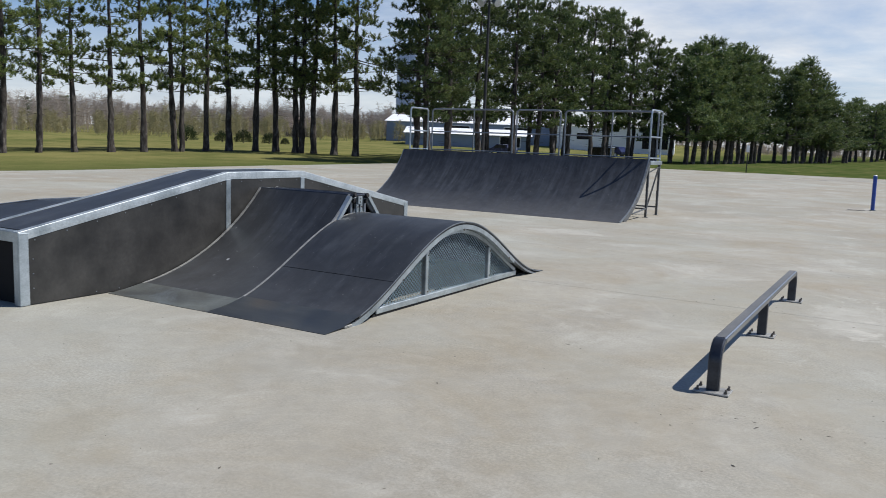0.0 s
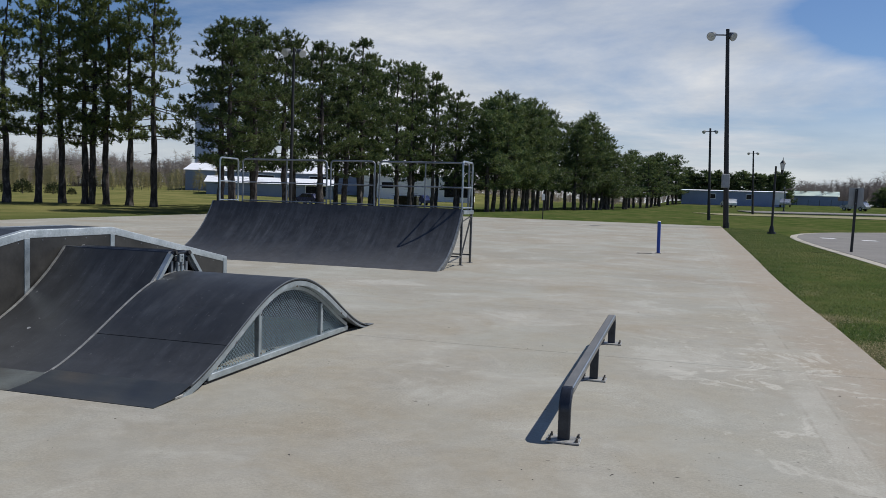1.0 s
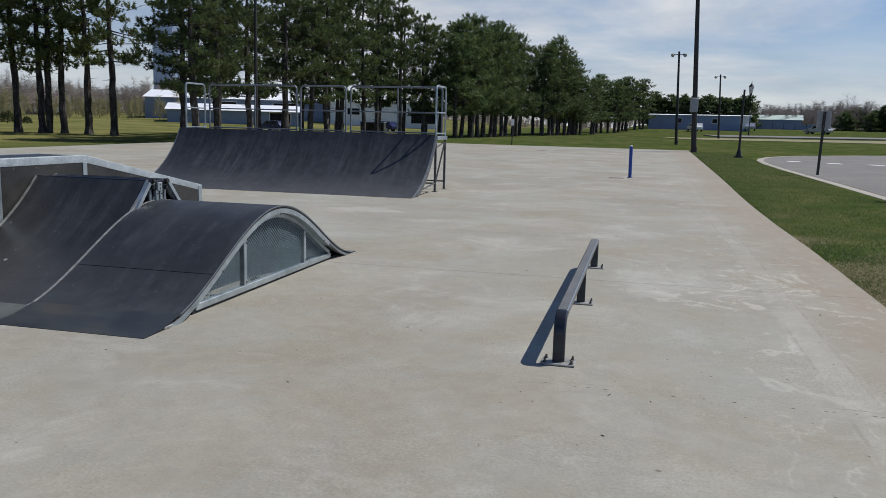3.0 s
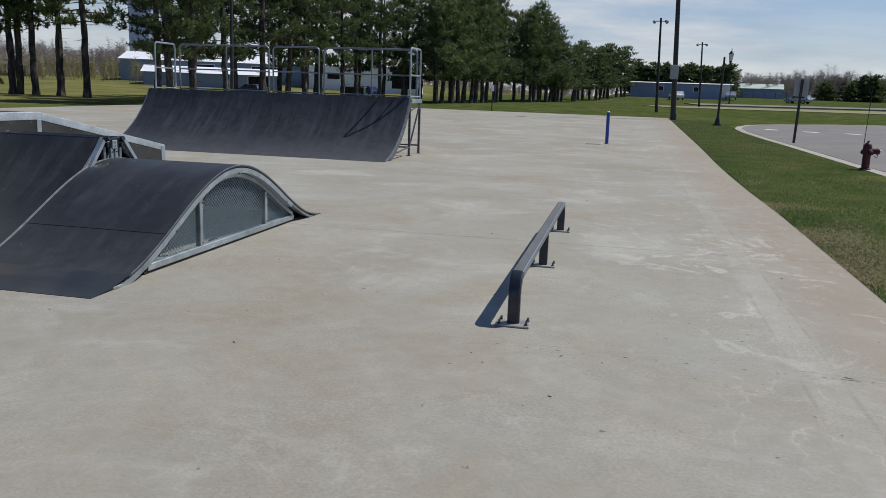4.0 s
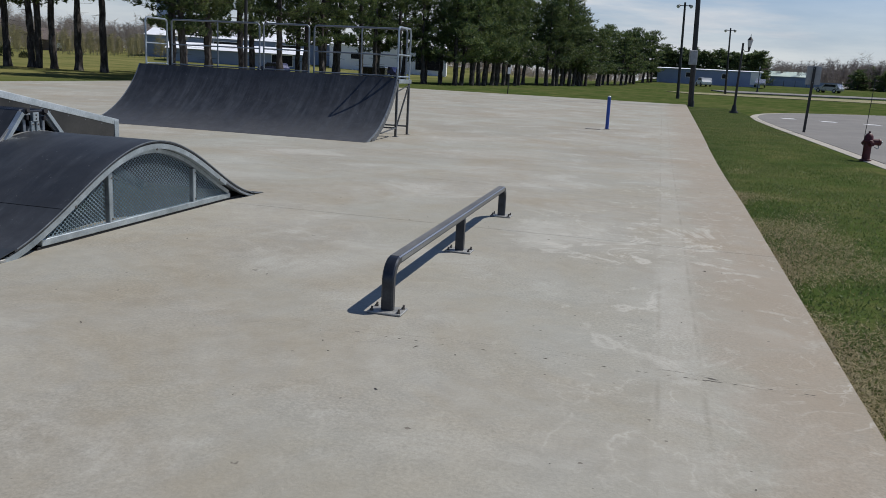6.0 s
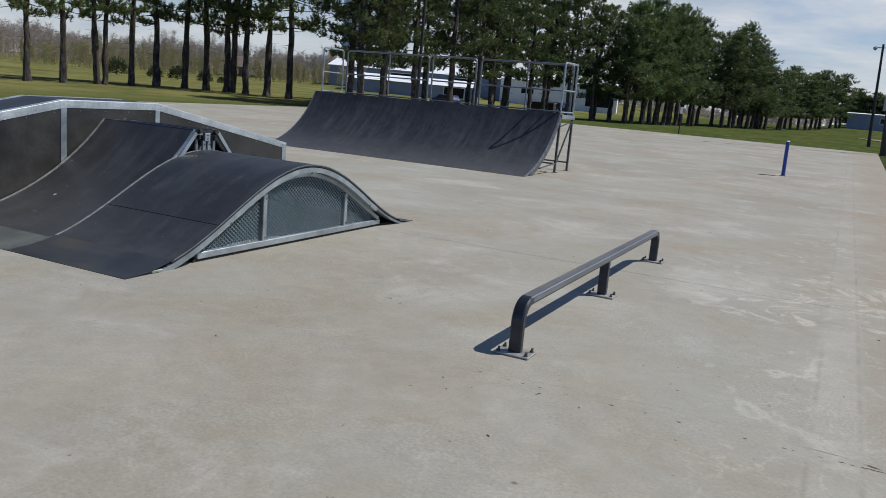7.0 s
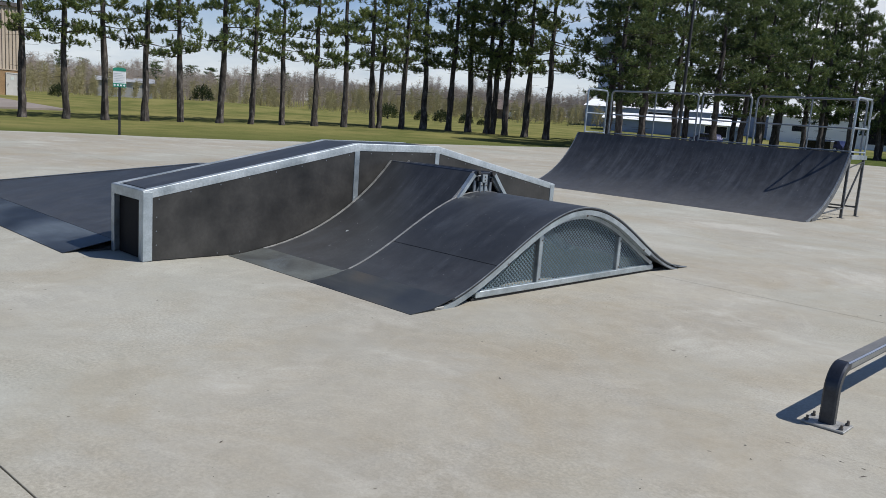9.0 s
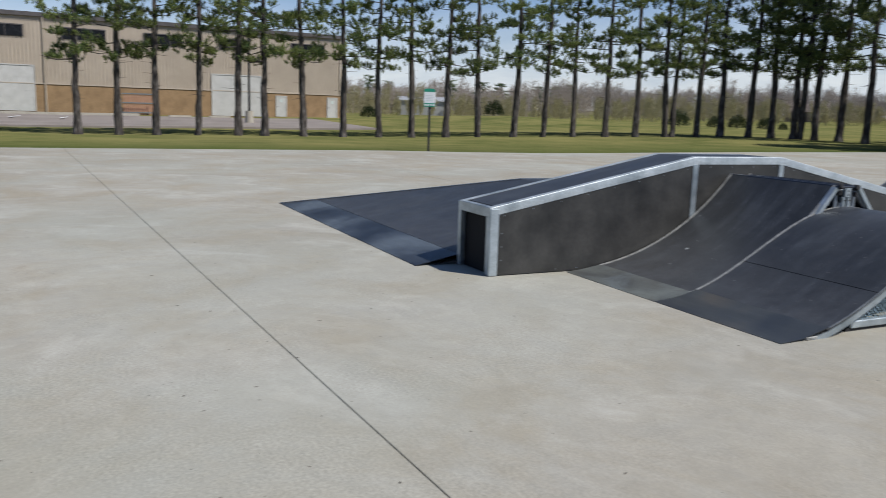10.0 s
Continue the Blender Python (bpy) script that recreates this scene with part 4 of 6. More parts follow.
spots += [(LE_A + 0.7 + 0.23 * k, 0.03) for k in range(0, 8)] + [(LE_A + 0.12, 0.14 + 0.12 * k) for k in range(3)]
base = ledge.matrix_basis.inverted()
for k, (y, z) in enumerate(spots):
    s = first if k == 0 else new("screw", first.data)
    s.parent = ledge
    s.location = base @ Vector((LE_R - 0.004, float(y), float(z)))

# ---------------------------------------------------------------- pyramid bank on the far side of the ledge
bank = thing("pyramid_bank", "low dark pyramid bank with steel toe plates beside the ledge", "skate ramp", (-8.6, MID, 0))
BX0, BXT, BX1 = -11.62, -9.28, LE_L - 0.012
BZ = 0.55
YA, YB, YC, YD = 3.36, K1 + 0.02, K2 - 0.02, 9.98


def facet(points, thick=0.02):
    bm = bmesh.new()
    pts = [Vector(p) for p in points]
    nrm = (pts[1] - pts[0]).cross(pts[2] - pts[0]).normalized()
    if nrm.z < 0:
        nrm = -nrm
    a, b = [bm.verts.new(p) for p in pts], [bm.verts.new(p - nrm * thick) for p in pts]
    bm.faces.new(a)
    bm.faces.new(b[::-1])
    for k in range(len(pts)):
        j = (k + 1) % len(pts)
        bm.faces.new((a[k], a[j], b[j], b[k]))
    return bm


def on_front(x, f):
    """A place on the front face: f runs from the toe to the top."""
    left = BX0 + (BXT - BX0) * f
    return (left + (BX1 - left) * x, YA + (YB - YA) * f, 0.006 + (BZ - 0.006) * f)


part("front_panel", rel(bank, facet([on_front(0, 0.165), on_front(1, 0.165), on_front(1, 1), on_front(0, 1)])), PANEL, bank)
part("toe_plate", rel(bank, facet([on_front(0, 0), on_front(1, 0), on_front(1, 0.163), on_front(0, 0.163)], 0.004)), TOE_BLUE, bank, "worn grey steel toe plate")
part("top_panel", rel(bank, facet([(BXT, YB, BZ), (BX1, YB, BZ), (BX1, YC, BZ), (BXT, YC, BZ)])), PANEL, bank)
part("back_panel", rel(bank, facet([(BXT, YC, BZ), (BX1, YC, BZ), (BX1, YD, 0.006), (BX0, YD, 0.006)])), PANEL, bank)
part("side_panel", rel(bank, facet([(BX0, YA, 0.006), (BXT, YB, BZ), (BXT, YC, BZ), (BX0, YD, 0.006)])), PANEL, bank)
part("hip_strip", rel(bank, sweep([(BX0, YA, 0.012), (BXT, YB, BZ + 0.005), (BXT, YC, BZ + 0.005), (BX0, YD, 0.012)], bar(0.05, 0.008))), GALV_DULL, bank)
part("skirt", rel(bank, side_prism([(YA + 0.2, 0.004), (YB, 0.004), (YB, BZ - 0.04), (YA + 0.4, 0.03)], BX1 - 0.03, BX1 - 0.005)), SIDE, bank)

# ---------------------------------------------------------------- quarter pipe
QL, QR, QF, QC, QB, QH = -11.41, -4.95, 15.73, 17.58, 18.52, 1.245
pipe = thing("quarter_pipe", "large dark quarter pipe with steel deck and guardrails", "skate ramp", ((QL + QR) / 2, QC, 0))
Q_R, Q_Y = 2.65, 15.29                 # radius of the transition, and where its lowest line would lie


def pipe_z(y):
    d = y - Q_Y
    return Q_R - math.sqrt(Q_R * Q_R - d * d) - 0.037


def pipe_line(a, b, n=20, lift=0.0):
    return [(a + (b - a) * k / n, pipe_z(a + (b - a) * k / n) + lift) for k in range(n + 1)]


cuts = [QL + 0.03, QL + 1.62, QL + 3.24, QL + 4.86, QR - 0.03]
for x0, x1 in zip(cuts, cuts[1:]):
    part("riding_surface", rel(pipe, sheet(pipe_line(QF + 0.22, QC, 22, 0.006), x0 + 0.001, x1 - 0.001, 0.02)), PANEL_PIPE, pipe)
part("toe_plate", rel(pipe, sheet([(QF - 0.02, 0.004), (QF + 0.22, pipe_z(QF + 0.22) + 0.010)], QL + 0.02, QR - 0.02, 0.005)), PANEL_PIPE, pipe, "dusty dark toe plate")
for x in (QL + 0.015, QR - 0.015):
    part("edge_strip", rel(pipe, sheet(pipe_line(QF + 0.05, QC, 22, 0.009), x - 0.012, x + 0.012, 0.045)), GALV_DULL, pipe, "galvanised edge strip")
part("coping", rel(pipe, rod((QL, QC + 0.012, QH - 0.01), (QR, QC + 0.012, QH - 0.01), 0.03, seg=12)), RAIL, pipe, "dark steel coping pipe")
part("deck", rel(pipe, box(QL + 0.01, QR - 0.01, QC + 0.03, QB, QH - 0.045, QH - 0.005, 0.004)), SIDE, pipe, "dark standing deck")
for x0, x1 in ((QR - 0.012, QR + 0.02), (QL - 0.02, QL + 0.012)):
    part("deck_edge", rel(pipe, box(x0, x1, QC + 0.05, QB + 0.02, QH - 0.085, QH + 0.002, 0.004)), GALV, pipe)
part("deck_edge", rel(pipe, box(QL + 0.012, QR - 0.012, QB, QB + 0.03, QH - 0.085, QH + 0.002, 0.004)), GALV, pipe)
for x in (QL + 0.04, (QL + QR) / 2, QR - 0.02):
    for y in (QC + 0.05, QB - 0.04):
        leg = part("leg", rel(pipe, box(x - 0.024, x + 0.024, y - 0.024, y + 0.024, 0.006, QH - 0.085, 0.004)), LEGSTEEL, pipe)
        part("foot", rel(pipe, box(x - 0.06, x + 0.06, y - 0.06, y + 0.06, 0.0, 0.008, 0.002)), LEGSTEEL, pipe)
    part("diagonal_brace", rel(pipe, sweep([(x, QC + 0.08, 0.20), (x, QB - 0.06, QH - 0.12)], bar(0.012, 0.035), (1, 0, 0))), LEGSTEEL, pipe)
    part("upper_brace", rel(pipe, sweep([(x, QC + 0.06, QH - 0.26), (x, QB - 0.06, QH - 0.13)], bar(0.012, 0.035), (1, 0, 0))), LEGSTEEL, pipe)
    part("low_strut", rel(pipe, sweep([(x, QF + 0.9, 0.13), (x, QC + 0.05, 0.20)], bar(0.02, 0.035), (1, 0, 0))), LEGSTEEL, pipe)
    part("rib", rel(pipe, sheet(pipe_line(QF + 0.3, QC - 0.02, 16, -0.02), x - 0.025, x + 0.025, 0.10)), LEGSTEEL, pipe)
for y in (QC + 0.05, QB - 0.04):
    part("cross_strut", rel(pipe, rod((QL + 0.04, y, 0.19), (QR - 0.02, y, 0.19), 0.018, seg=8)), LEGSTEEL, pipe)


def guardrail(a, b, posts=(), steel=GALV, z0=QH, top=2.36):
    """A welded pipe guardrail between two places on the deck, its top corners bent round."""
    a, b = Vector((*a, 0)), Vector((*b, 0))
    d = (b - a).normalized()
    up = Vector((0, 0, 1))
    nrm = d.cross(up)
    pts = rounded([a + up * z0, a + up * top, b + up * top, b + up * z0], 0.085, 5)
    frame_ = part("guardrail", rel(pipe, sweep(pts, ring(0.0215, 8), nrm)), steel, pipe, "galvanised pipe guardrail")
    for z in (z0 + 0.06, z0 + 0.53):
        part("rail", rel(pipe, rod(a + up * z, b + up * z, 0.016, seg=8)), steel, frame_)
    for f in posts:
        p = a + (b - a) * f
        part("post", rel(pipe, rod(p + up * z0, p + up * top, 0.017, seg=8)), steel, frame_)


guardrail((QL + 0.16, QC + 0.06), (QL + 0.16, QB - 0.02))
guardrail((QR - 0.03, QC + 0.06), (QR - 0.03, QB - 0.02))
yb = QB - 0.03
guardrail((QL + 0.30, yb), (-8.74, yb), (0.53,), GALV_DULL)
guardrail((-8.63, yb), (-7.46, yb), (), GALV_DULL)
guardrail((-7.33, yb), (-5.06, yb), (0.52,), GALV_DULL)
pipe.location.z = -0.046                # it stands where the slab falls a little

# ---------------------------------------------------------------- flat grind rail
rail = thing("flat_rail", "low grey steel grind rail on bolted base plates", "grind rail", (-0.822, 6.745, 0), 0.2)
RW, RT, RZ, RY = 0.074, 0.052, 0.320, 1.81
loop = rounded([(0, -RY, 0.012), (0, -RY, RZ - RT / 2), (0, RY, RZ - RT / 2), (0, RY, 0.012)], 0.115, 16)
e_ = 0.009
tube = [(-RT / 2, -RW / 2 + e_), (-RT / 2 + e_, -RW / 2), (RT / 2 - e_, -RW / 2), (RT / 2, -RW / 2 + e_),
        (RT / 2, RW / 2 - e_), (RT / 2 - e_, RW / 2), (-RT / 2 + e_, RW / 2), (-RT / 2, RW / 2 - e_)]
part("rail_tube", sweep(loop, tube, (1, 0, 0)), RAIL, rail, "bent rectangular steel tube")
part("worn_top", box(-RW / 2 + 0.010, RW / 2 - 0.009, -RY + 0.10, RY - 0.10, RZ - 0.001, RZ + 0.0008), RAIL_WORN, rail, "scuffed steel along the top")
# the edge's shine, laid on as a thin pale steel strip on one side
part("worn_edge", sweep([(RW / 2 - 0.0045, -RY + 0.09, RZ - 0.0045), (RW / 2 - 0.0045, RY - 0.09, RZ - 0.0045)], [(-0.0030, 0.0038), (0.0038, -0.0030), (0.0030, -0.0038), (-0.0038, 0.0030)]), RAIL_SHINE, rail, "pale bare-steel strip for the shine along the edge")
part("worn_side", box(RW / 2 - 0.001, RW / 2 + 0.0008, -RY + 0.12, RY - 0.12, RZ - 0.036, RZ - 0.010), RAIL_SIDE, rail, "rubbed grey steel side")
part("middle_post", box(-0.034, 0.034, -0.026, 0.026, 0.012, RZ - RT + 0.002, 0.004), RAIL, rail)
for y in (-RY, 0.0, RY):
    plate = part("base_plate", box(-0.105, 0.105, y - 0.078, y + 0.072, 0.001, 0.013, 0.003), PLATE, rail, "weathered steel base plate")
    for bx, by in ((-0.083, -0.05), (-0.083, 0.045), (0.083, -0.05), (0.083, 0.045)):
        part("bolt", rod((bx, y + by, 0.013), (bx + 0.003, y + by, 0.038), 0.007, seg=6, bm=rod((bx, y + by, 0.012), (bx, y + by, 0.023), 0.0115, seg=6)), BOLT, plate)

# ---------------------------------------------------------------- posts, lights, signs
post = thing("blue_post", "short bright blue round post standing on the slab", "bollard", (-0.806, 24.8, slab_z(24.8)), 0)
part("tube", rod((0, 0, 0.0), (-0.012, 0.0, 0.935), 0.050, seg=14), BLUE, post)
part("cap", rod((-0.012, 0, 0.935), (-0.012, 0, 0.962), 0.052, 0.03, seg=14), SIGNWHITE, post, "pale worn cap")
part("ground_sleeve", rod((0, 0, 0.0), (0, 0, 0.012), 0.085, seg=14), GALV_DULL, post)


def light_pole(place, height, lean, box_at=0.0, turn=0.0, big=1.0, lamp_size=1.0, aside=0.0, half=0.62):
    pole = thing("light_pole", "tall dark light pole with two floodlights", "light pole", place, turn, "floodlight poles round the slab")
    r = 0.17 * big
    top = Vector((lean, 0, height))
    part("shaft", rod((0, 0, -0.3), top, r, r * 0.62, 14), DARKPOLE, pole)
    part("base_collar", rod((0, 0, -0.1), (0, 0, 0.35), r * 1.15, r * 1.1, 14), DARKPOLE, pole)
    arm_z = height - 0.35
    part("crossarm", rod(top + Vector((aside - half - 0.03, 0, -0.35)) * big, top + Vector((aside + half + 0.03, 0, -0.35)) * big, 0.04 * big, seg=8), DARKPOLE, pole)
    for s in (-1, 1):
        c = top + Vector(((aside + s * half) * big, -0.05, -0.40 * big))
        aim = Vector((s * 0.55, -0.75, -0.45)).normalized() * lamp_size
        head = part("floodlight", rod(c - aim * 0.22 * big, c + aim * 0.16 * big, 0.10 * big * lamp_size, 0.20 * big * lamp_size, 16), LAMPSHELL, pole, "round grey floodlight")
        part("lens", rod(c + aim * 0.16 * big, c + aim * 0.18 * big, 0.195 * big * lamp_size, 0.18 * big * lamp_size, 16), LENS, head)
        part("bracket", rod(c - aim * 0.1 * big, c + Vector((0, 0, 0.16 * big)), 0.04 * big, seg=8), DARKPOLE, head)
    if box_at:
        bx = part("switch_box", box(-0.46, -0.02, -r - 0.20, -r + 0.06, box_at - 0.60, box_at + 0.24, 0.02), GREYBOX, pole, "grey electrical box")
        part("box_door", box(-0.43, -0.05, -r - 0.212, -r - 0.198, box_at - 0.57, box_at + 0.21, 0.006), GREYBOX, bx)
        part("conduit", rod((-0.12, -r - 0.05, box_at - 0.60), (-0.05, -r - 0.03, 0.0), 0.03, seg=8), DARKPOLE, bx)
    return pole


light_pole((2.44, 52.0, land(2.44, 52.0)), 12.0, -0.52, 3.05, 12, 1.0, 1.35, -0.34, 0.56)
light_pole((2.02, 71.7, land(2.02, 71.7)), 7.75, -0.25, 0, 0, 0.75)
light_pole((8.67, 112.0, land(8.67, 112.0)), 8.35, -0.33, 0, 0, 0.85)
light_pole((-22.7, 43.5, land(-22.7, 43.5)), 9.95, 0.05, 0, 25, 0.66, 1.9)

lamp = thing("street_lamp", "dark ornamental street lamp with a glass lantern", "street lamp", (4.38, 45.4, land(4.38, 45.4)))
part("column", rod((0, 0, 0.3), (0.04, 0, 3.55), 0.065, 0.05, 12), DARKPOLE, lamp)
part("pedestal", rod((0, 0, -0.05), (0, 0, 0.42), 0.17, 0.09, 12), DARKPOLE, lamp)
part("plinth", rod((0, 0, -0.05), (0, 0, 0.10), 0.23, 0.21, 12), DARKPOLE, lamp)
part("arm", sweep(rounded([(0.04, 0, 3.3), (0.18, 0, 3.10), (0.35, 0, 3.18)], 0.10, 4), ring(0.020, 6), (0, 1, 0)), DARKPOLE, lamp)
lantern = part("lantern", rod((0.36, 0, 3.36), (0.365, 0, 3.70), 0.075, 0.135, 12), LENS, lamp, "frosted glass lantern")
part("lantern_foot", rod((0.35, 0, 3.12), (0.36, 0, 3.36), 0.035, 0.075, 12), DARKPOLE, lantern)
part("lantern_roof", rod((0.365, 0, 3.70), (0.37, 0, 3.86), 0.15, 0.04, 12), DARKPOLE, lantern)
part("finial", rod((0.37, 0, 3.86), (0.372, 0, 4.02), 0.022, 0.008, 8), DARKPOLE, lantern)
copy_thing(lamp, pose(33.8, 119.3, land(33.8, 119.3), 0, 0, 40))
copy_thing(lamp, pose(14.8, 133.5, land(14.8, 133.5), 0, 0, 90))

road_sign = thing("road_sign", "blank grey sign back on a leaning dark post", "sign", (5.47, 30.5, land(5.47, 30.5)), -6)
part("post", sweep([(0, 0, -0.1), (0.055, 0, 2.20)], bar(0.085, 0.06), (0, 1, 0)), DARKPOLE, road_sign)
part("panel", box(-0.18, 0.28, 0.045, 0.055, 1.62, 2.24, 0.004), SIGNBACK, road_sign, "bare aluminium sign back")
for z in (1.7, 2.15):
    part("bolt", rod((0.045, -0.05, z), (0.045, -0.04, z), 0.012, seg=6), GALV, road_sign)

park_sign = thing("park_sign", "small green and white rules sign on a dark post", "sign", (-26.76, 12.67, -0.03), 62)
part("post", box(-0.04, 0.04, -0.04, 0.04, -0.1, 2.2, 0.006), DARKPOLE, park_sign)
board = part("board", box(-0.205, 0.205, -0.065, -0.045, 1.60, 2.20, 0.008), SIGNWHITE, park_sign, "white sign board")
part("header_band", side_prism([(-0.071, 2.13), (-0.066, 2.13), (-0.066, 2.20), (-0.071, 2.20)], -0.205, 0.205), SIGNGREEN, board)
crest = [(0.205 * math.cos(a), 2.20 + 0.05 * math.sin(a)) for a in [math.pi * k / 10 for k in range(11)]]
bm = bmesh.new()
low, top = [[bm.verts.new((x, y, z)) for x, z in crest] for y in (-0.071, -0.045)]
bm.faces.new(low)
bm.faces.new(top[::-1])
for k in range(11):
    bm.faces.new((low[k], low[(k + 1) % 11], top[(k + 1) % 11], top[k]))
part("arched_top", bm, SIGNGREEN, board)
part("footer_band", box(-0.205, 0.205, -0.071, -0.066, 1.60, 1.73), SIGNGREEN, board)
for k in range(4):
    part("pictogram", prism([(0.035 * math.cos(a) + 0.1 * k - 0.15, 0.035 * math.sin(a)) for a in [j * 0.785 for j in range(8)]], 0, 0.004), SIGNWHITE, board).matrix_basis = pose(0, -0.071, 1.665, 90, 0, 0)
for k in range(6):
    part("print_line", box(-0.165, 0.165 - 0.05 * (k % 3), -0.069, -0.066, 1.77 + 0.056 * k, 1.780 + 0.056 * k), SIGNBAR, board)

marker = thing("marker_post", "thin dark marker post with a white tag", "post", (-9.45, 55.4, land(-9.45, 55.4)))
part("post", rod((0, 0, -0.1), (0.03, 0, 1.45), 0.035, seg=8), DARKPOLE, marker)
part("tag", box(-0.08, 0.12, -0.06, -0.045, 1.35, 1.78, 0.004), SIGNWHITE, marker)

hyd = thing("fire_hydrant", "dark red cast-iron fire hydrant with a thin flag rod", "hydrant", (5.27, 20.75, land(5.27, 20.75)), 20)
bm = bmesh.new()
prof = [(0.87 * w, z) for w, z in [(0.145, 0.0), (0.145, 0.035), (0.10, 0.045), (0.098, 0.30), (0.105, 0.42), (0.135, 0.43), (0.135, 0.465), (0.115, 0.475), (0.105, 0.56), (0.07, 0.615), (0.03, 0.635), (0.03, 0.675), (0.0, 0.68)]]
seg = 18
rows = [[bm.verts.new((r * math.cos(2 * math.pi * k / seg), r * math.sin(2 * math.pi * k / seg), z)) for k in range(seg)] for r, z in prof[:-1]]
for a, b in zip(rows, rows[1:]):
    for k in range(seg):
        bm.faces.new((a[k], a[(k + 1) % seg], b[(k + 1) % seg], b[k]))
bm.faces.new(rows[-1])
part("barrel", bm, HYDRANT, hyd)
noz = part("pumper_nozzle", rod((0.06, -0.02, 0.44), (0.20, -0.07, 0.44), 0.072, 0.072, 14), HYDRANT, hyd)
part("nozzle_cap", rod((0.20, -0.07, 0.44), (0.245, -0.085, 0.44), 0.082, 0.07, 14), HYDRANT, noz)
part("cap_nut", rod((0.245, -0.085, 0.44), (0.275, -0.095, 0.44), 0.028, seg=5), GALV, noz)
for s in (-1, 1):
    n2 = part("hose_nozzle", rod((0.0, s * 0.06, 0.40), (0.0, s * 0.165, 0.40), 0.048, seg=12), HYDRANT, hyd)
    part("nozzle_cap", rod((0.0, s * 0.165, 0.40), (0.0, s * 0.19, 0.40), 0.055, 0.045, 12), HYDRANT, n2)
part("chain", sweep(rounded([(0.20, -0.09, 0.38), (0.19, -0.12, 0.27), (0.10, -0.10, 0.33)], 0.05, 4), ring(0.008, 6)), GALV_DULL, hyd)
part("flag_rod", rod((-0.10, 0.02, 0.40), (-0.06, 0.02, 1.85), 0.008, seg=6), DARKPOLE, hyd)

# ---------------------------------------------------------------- pines
rng = random.Random(11)


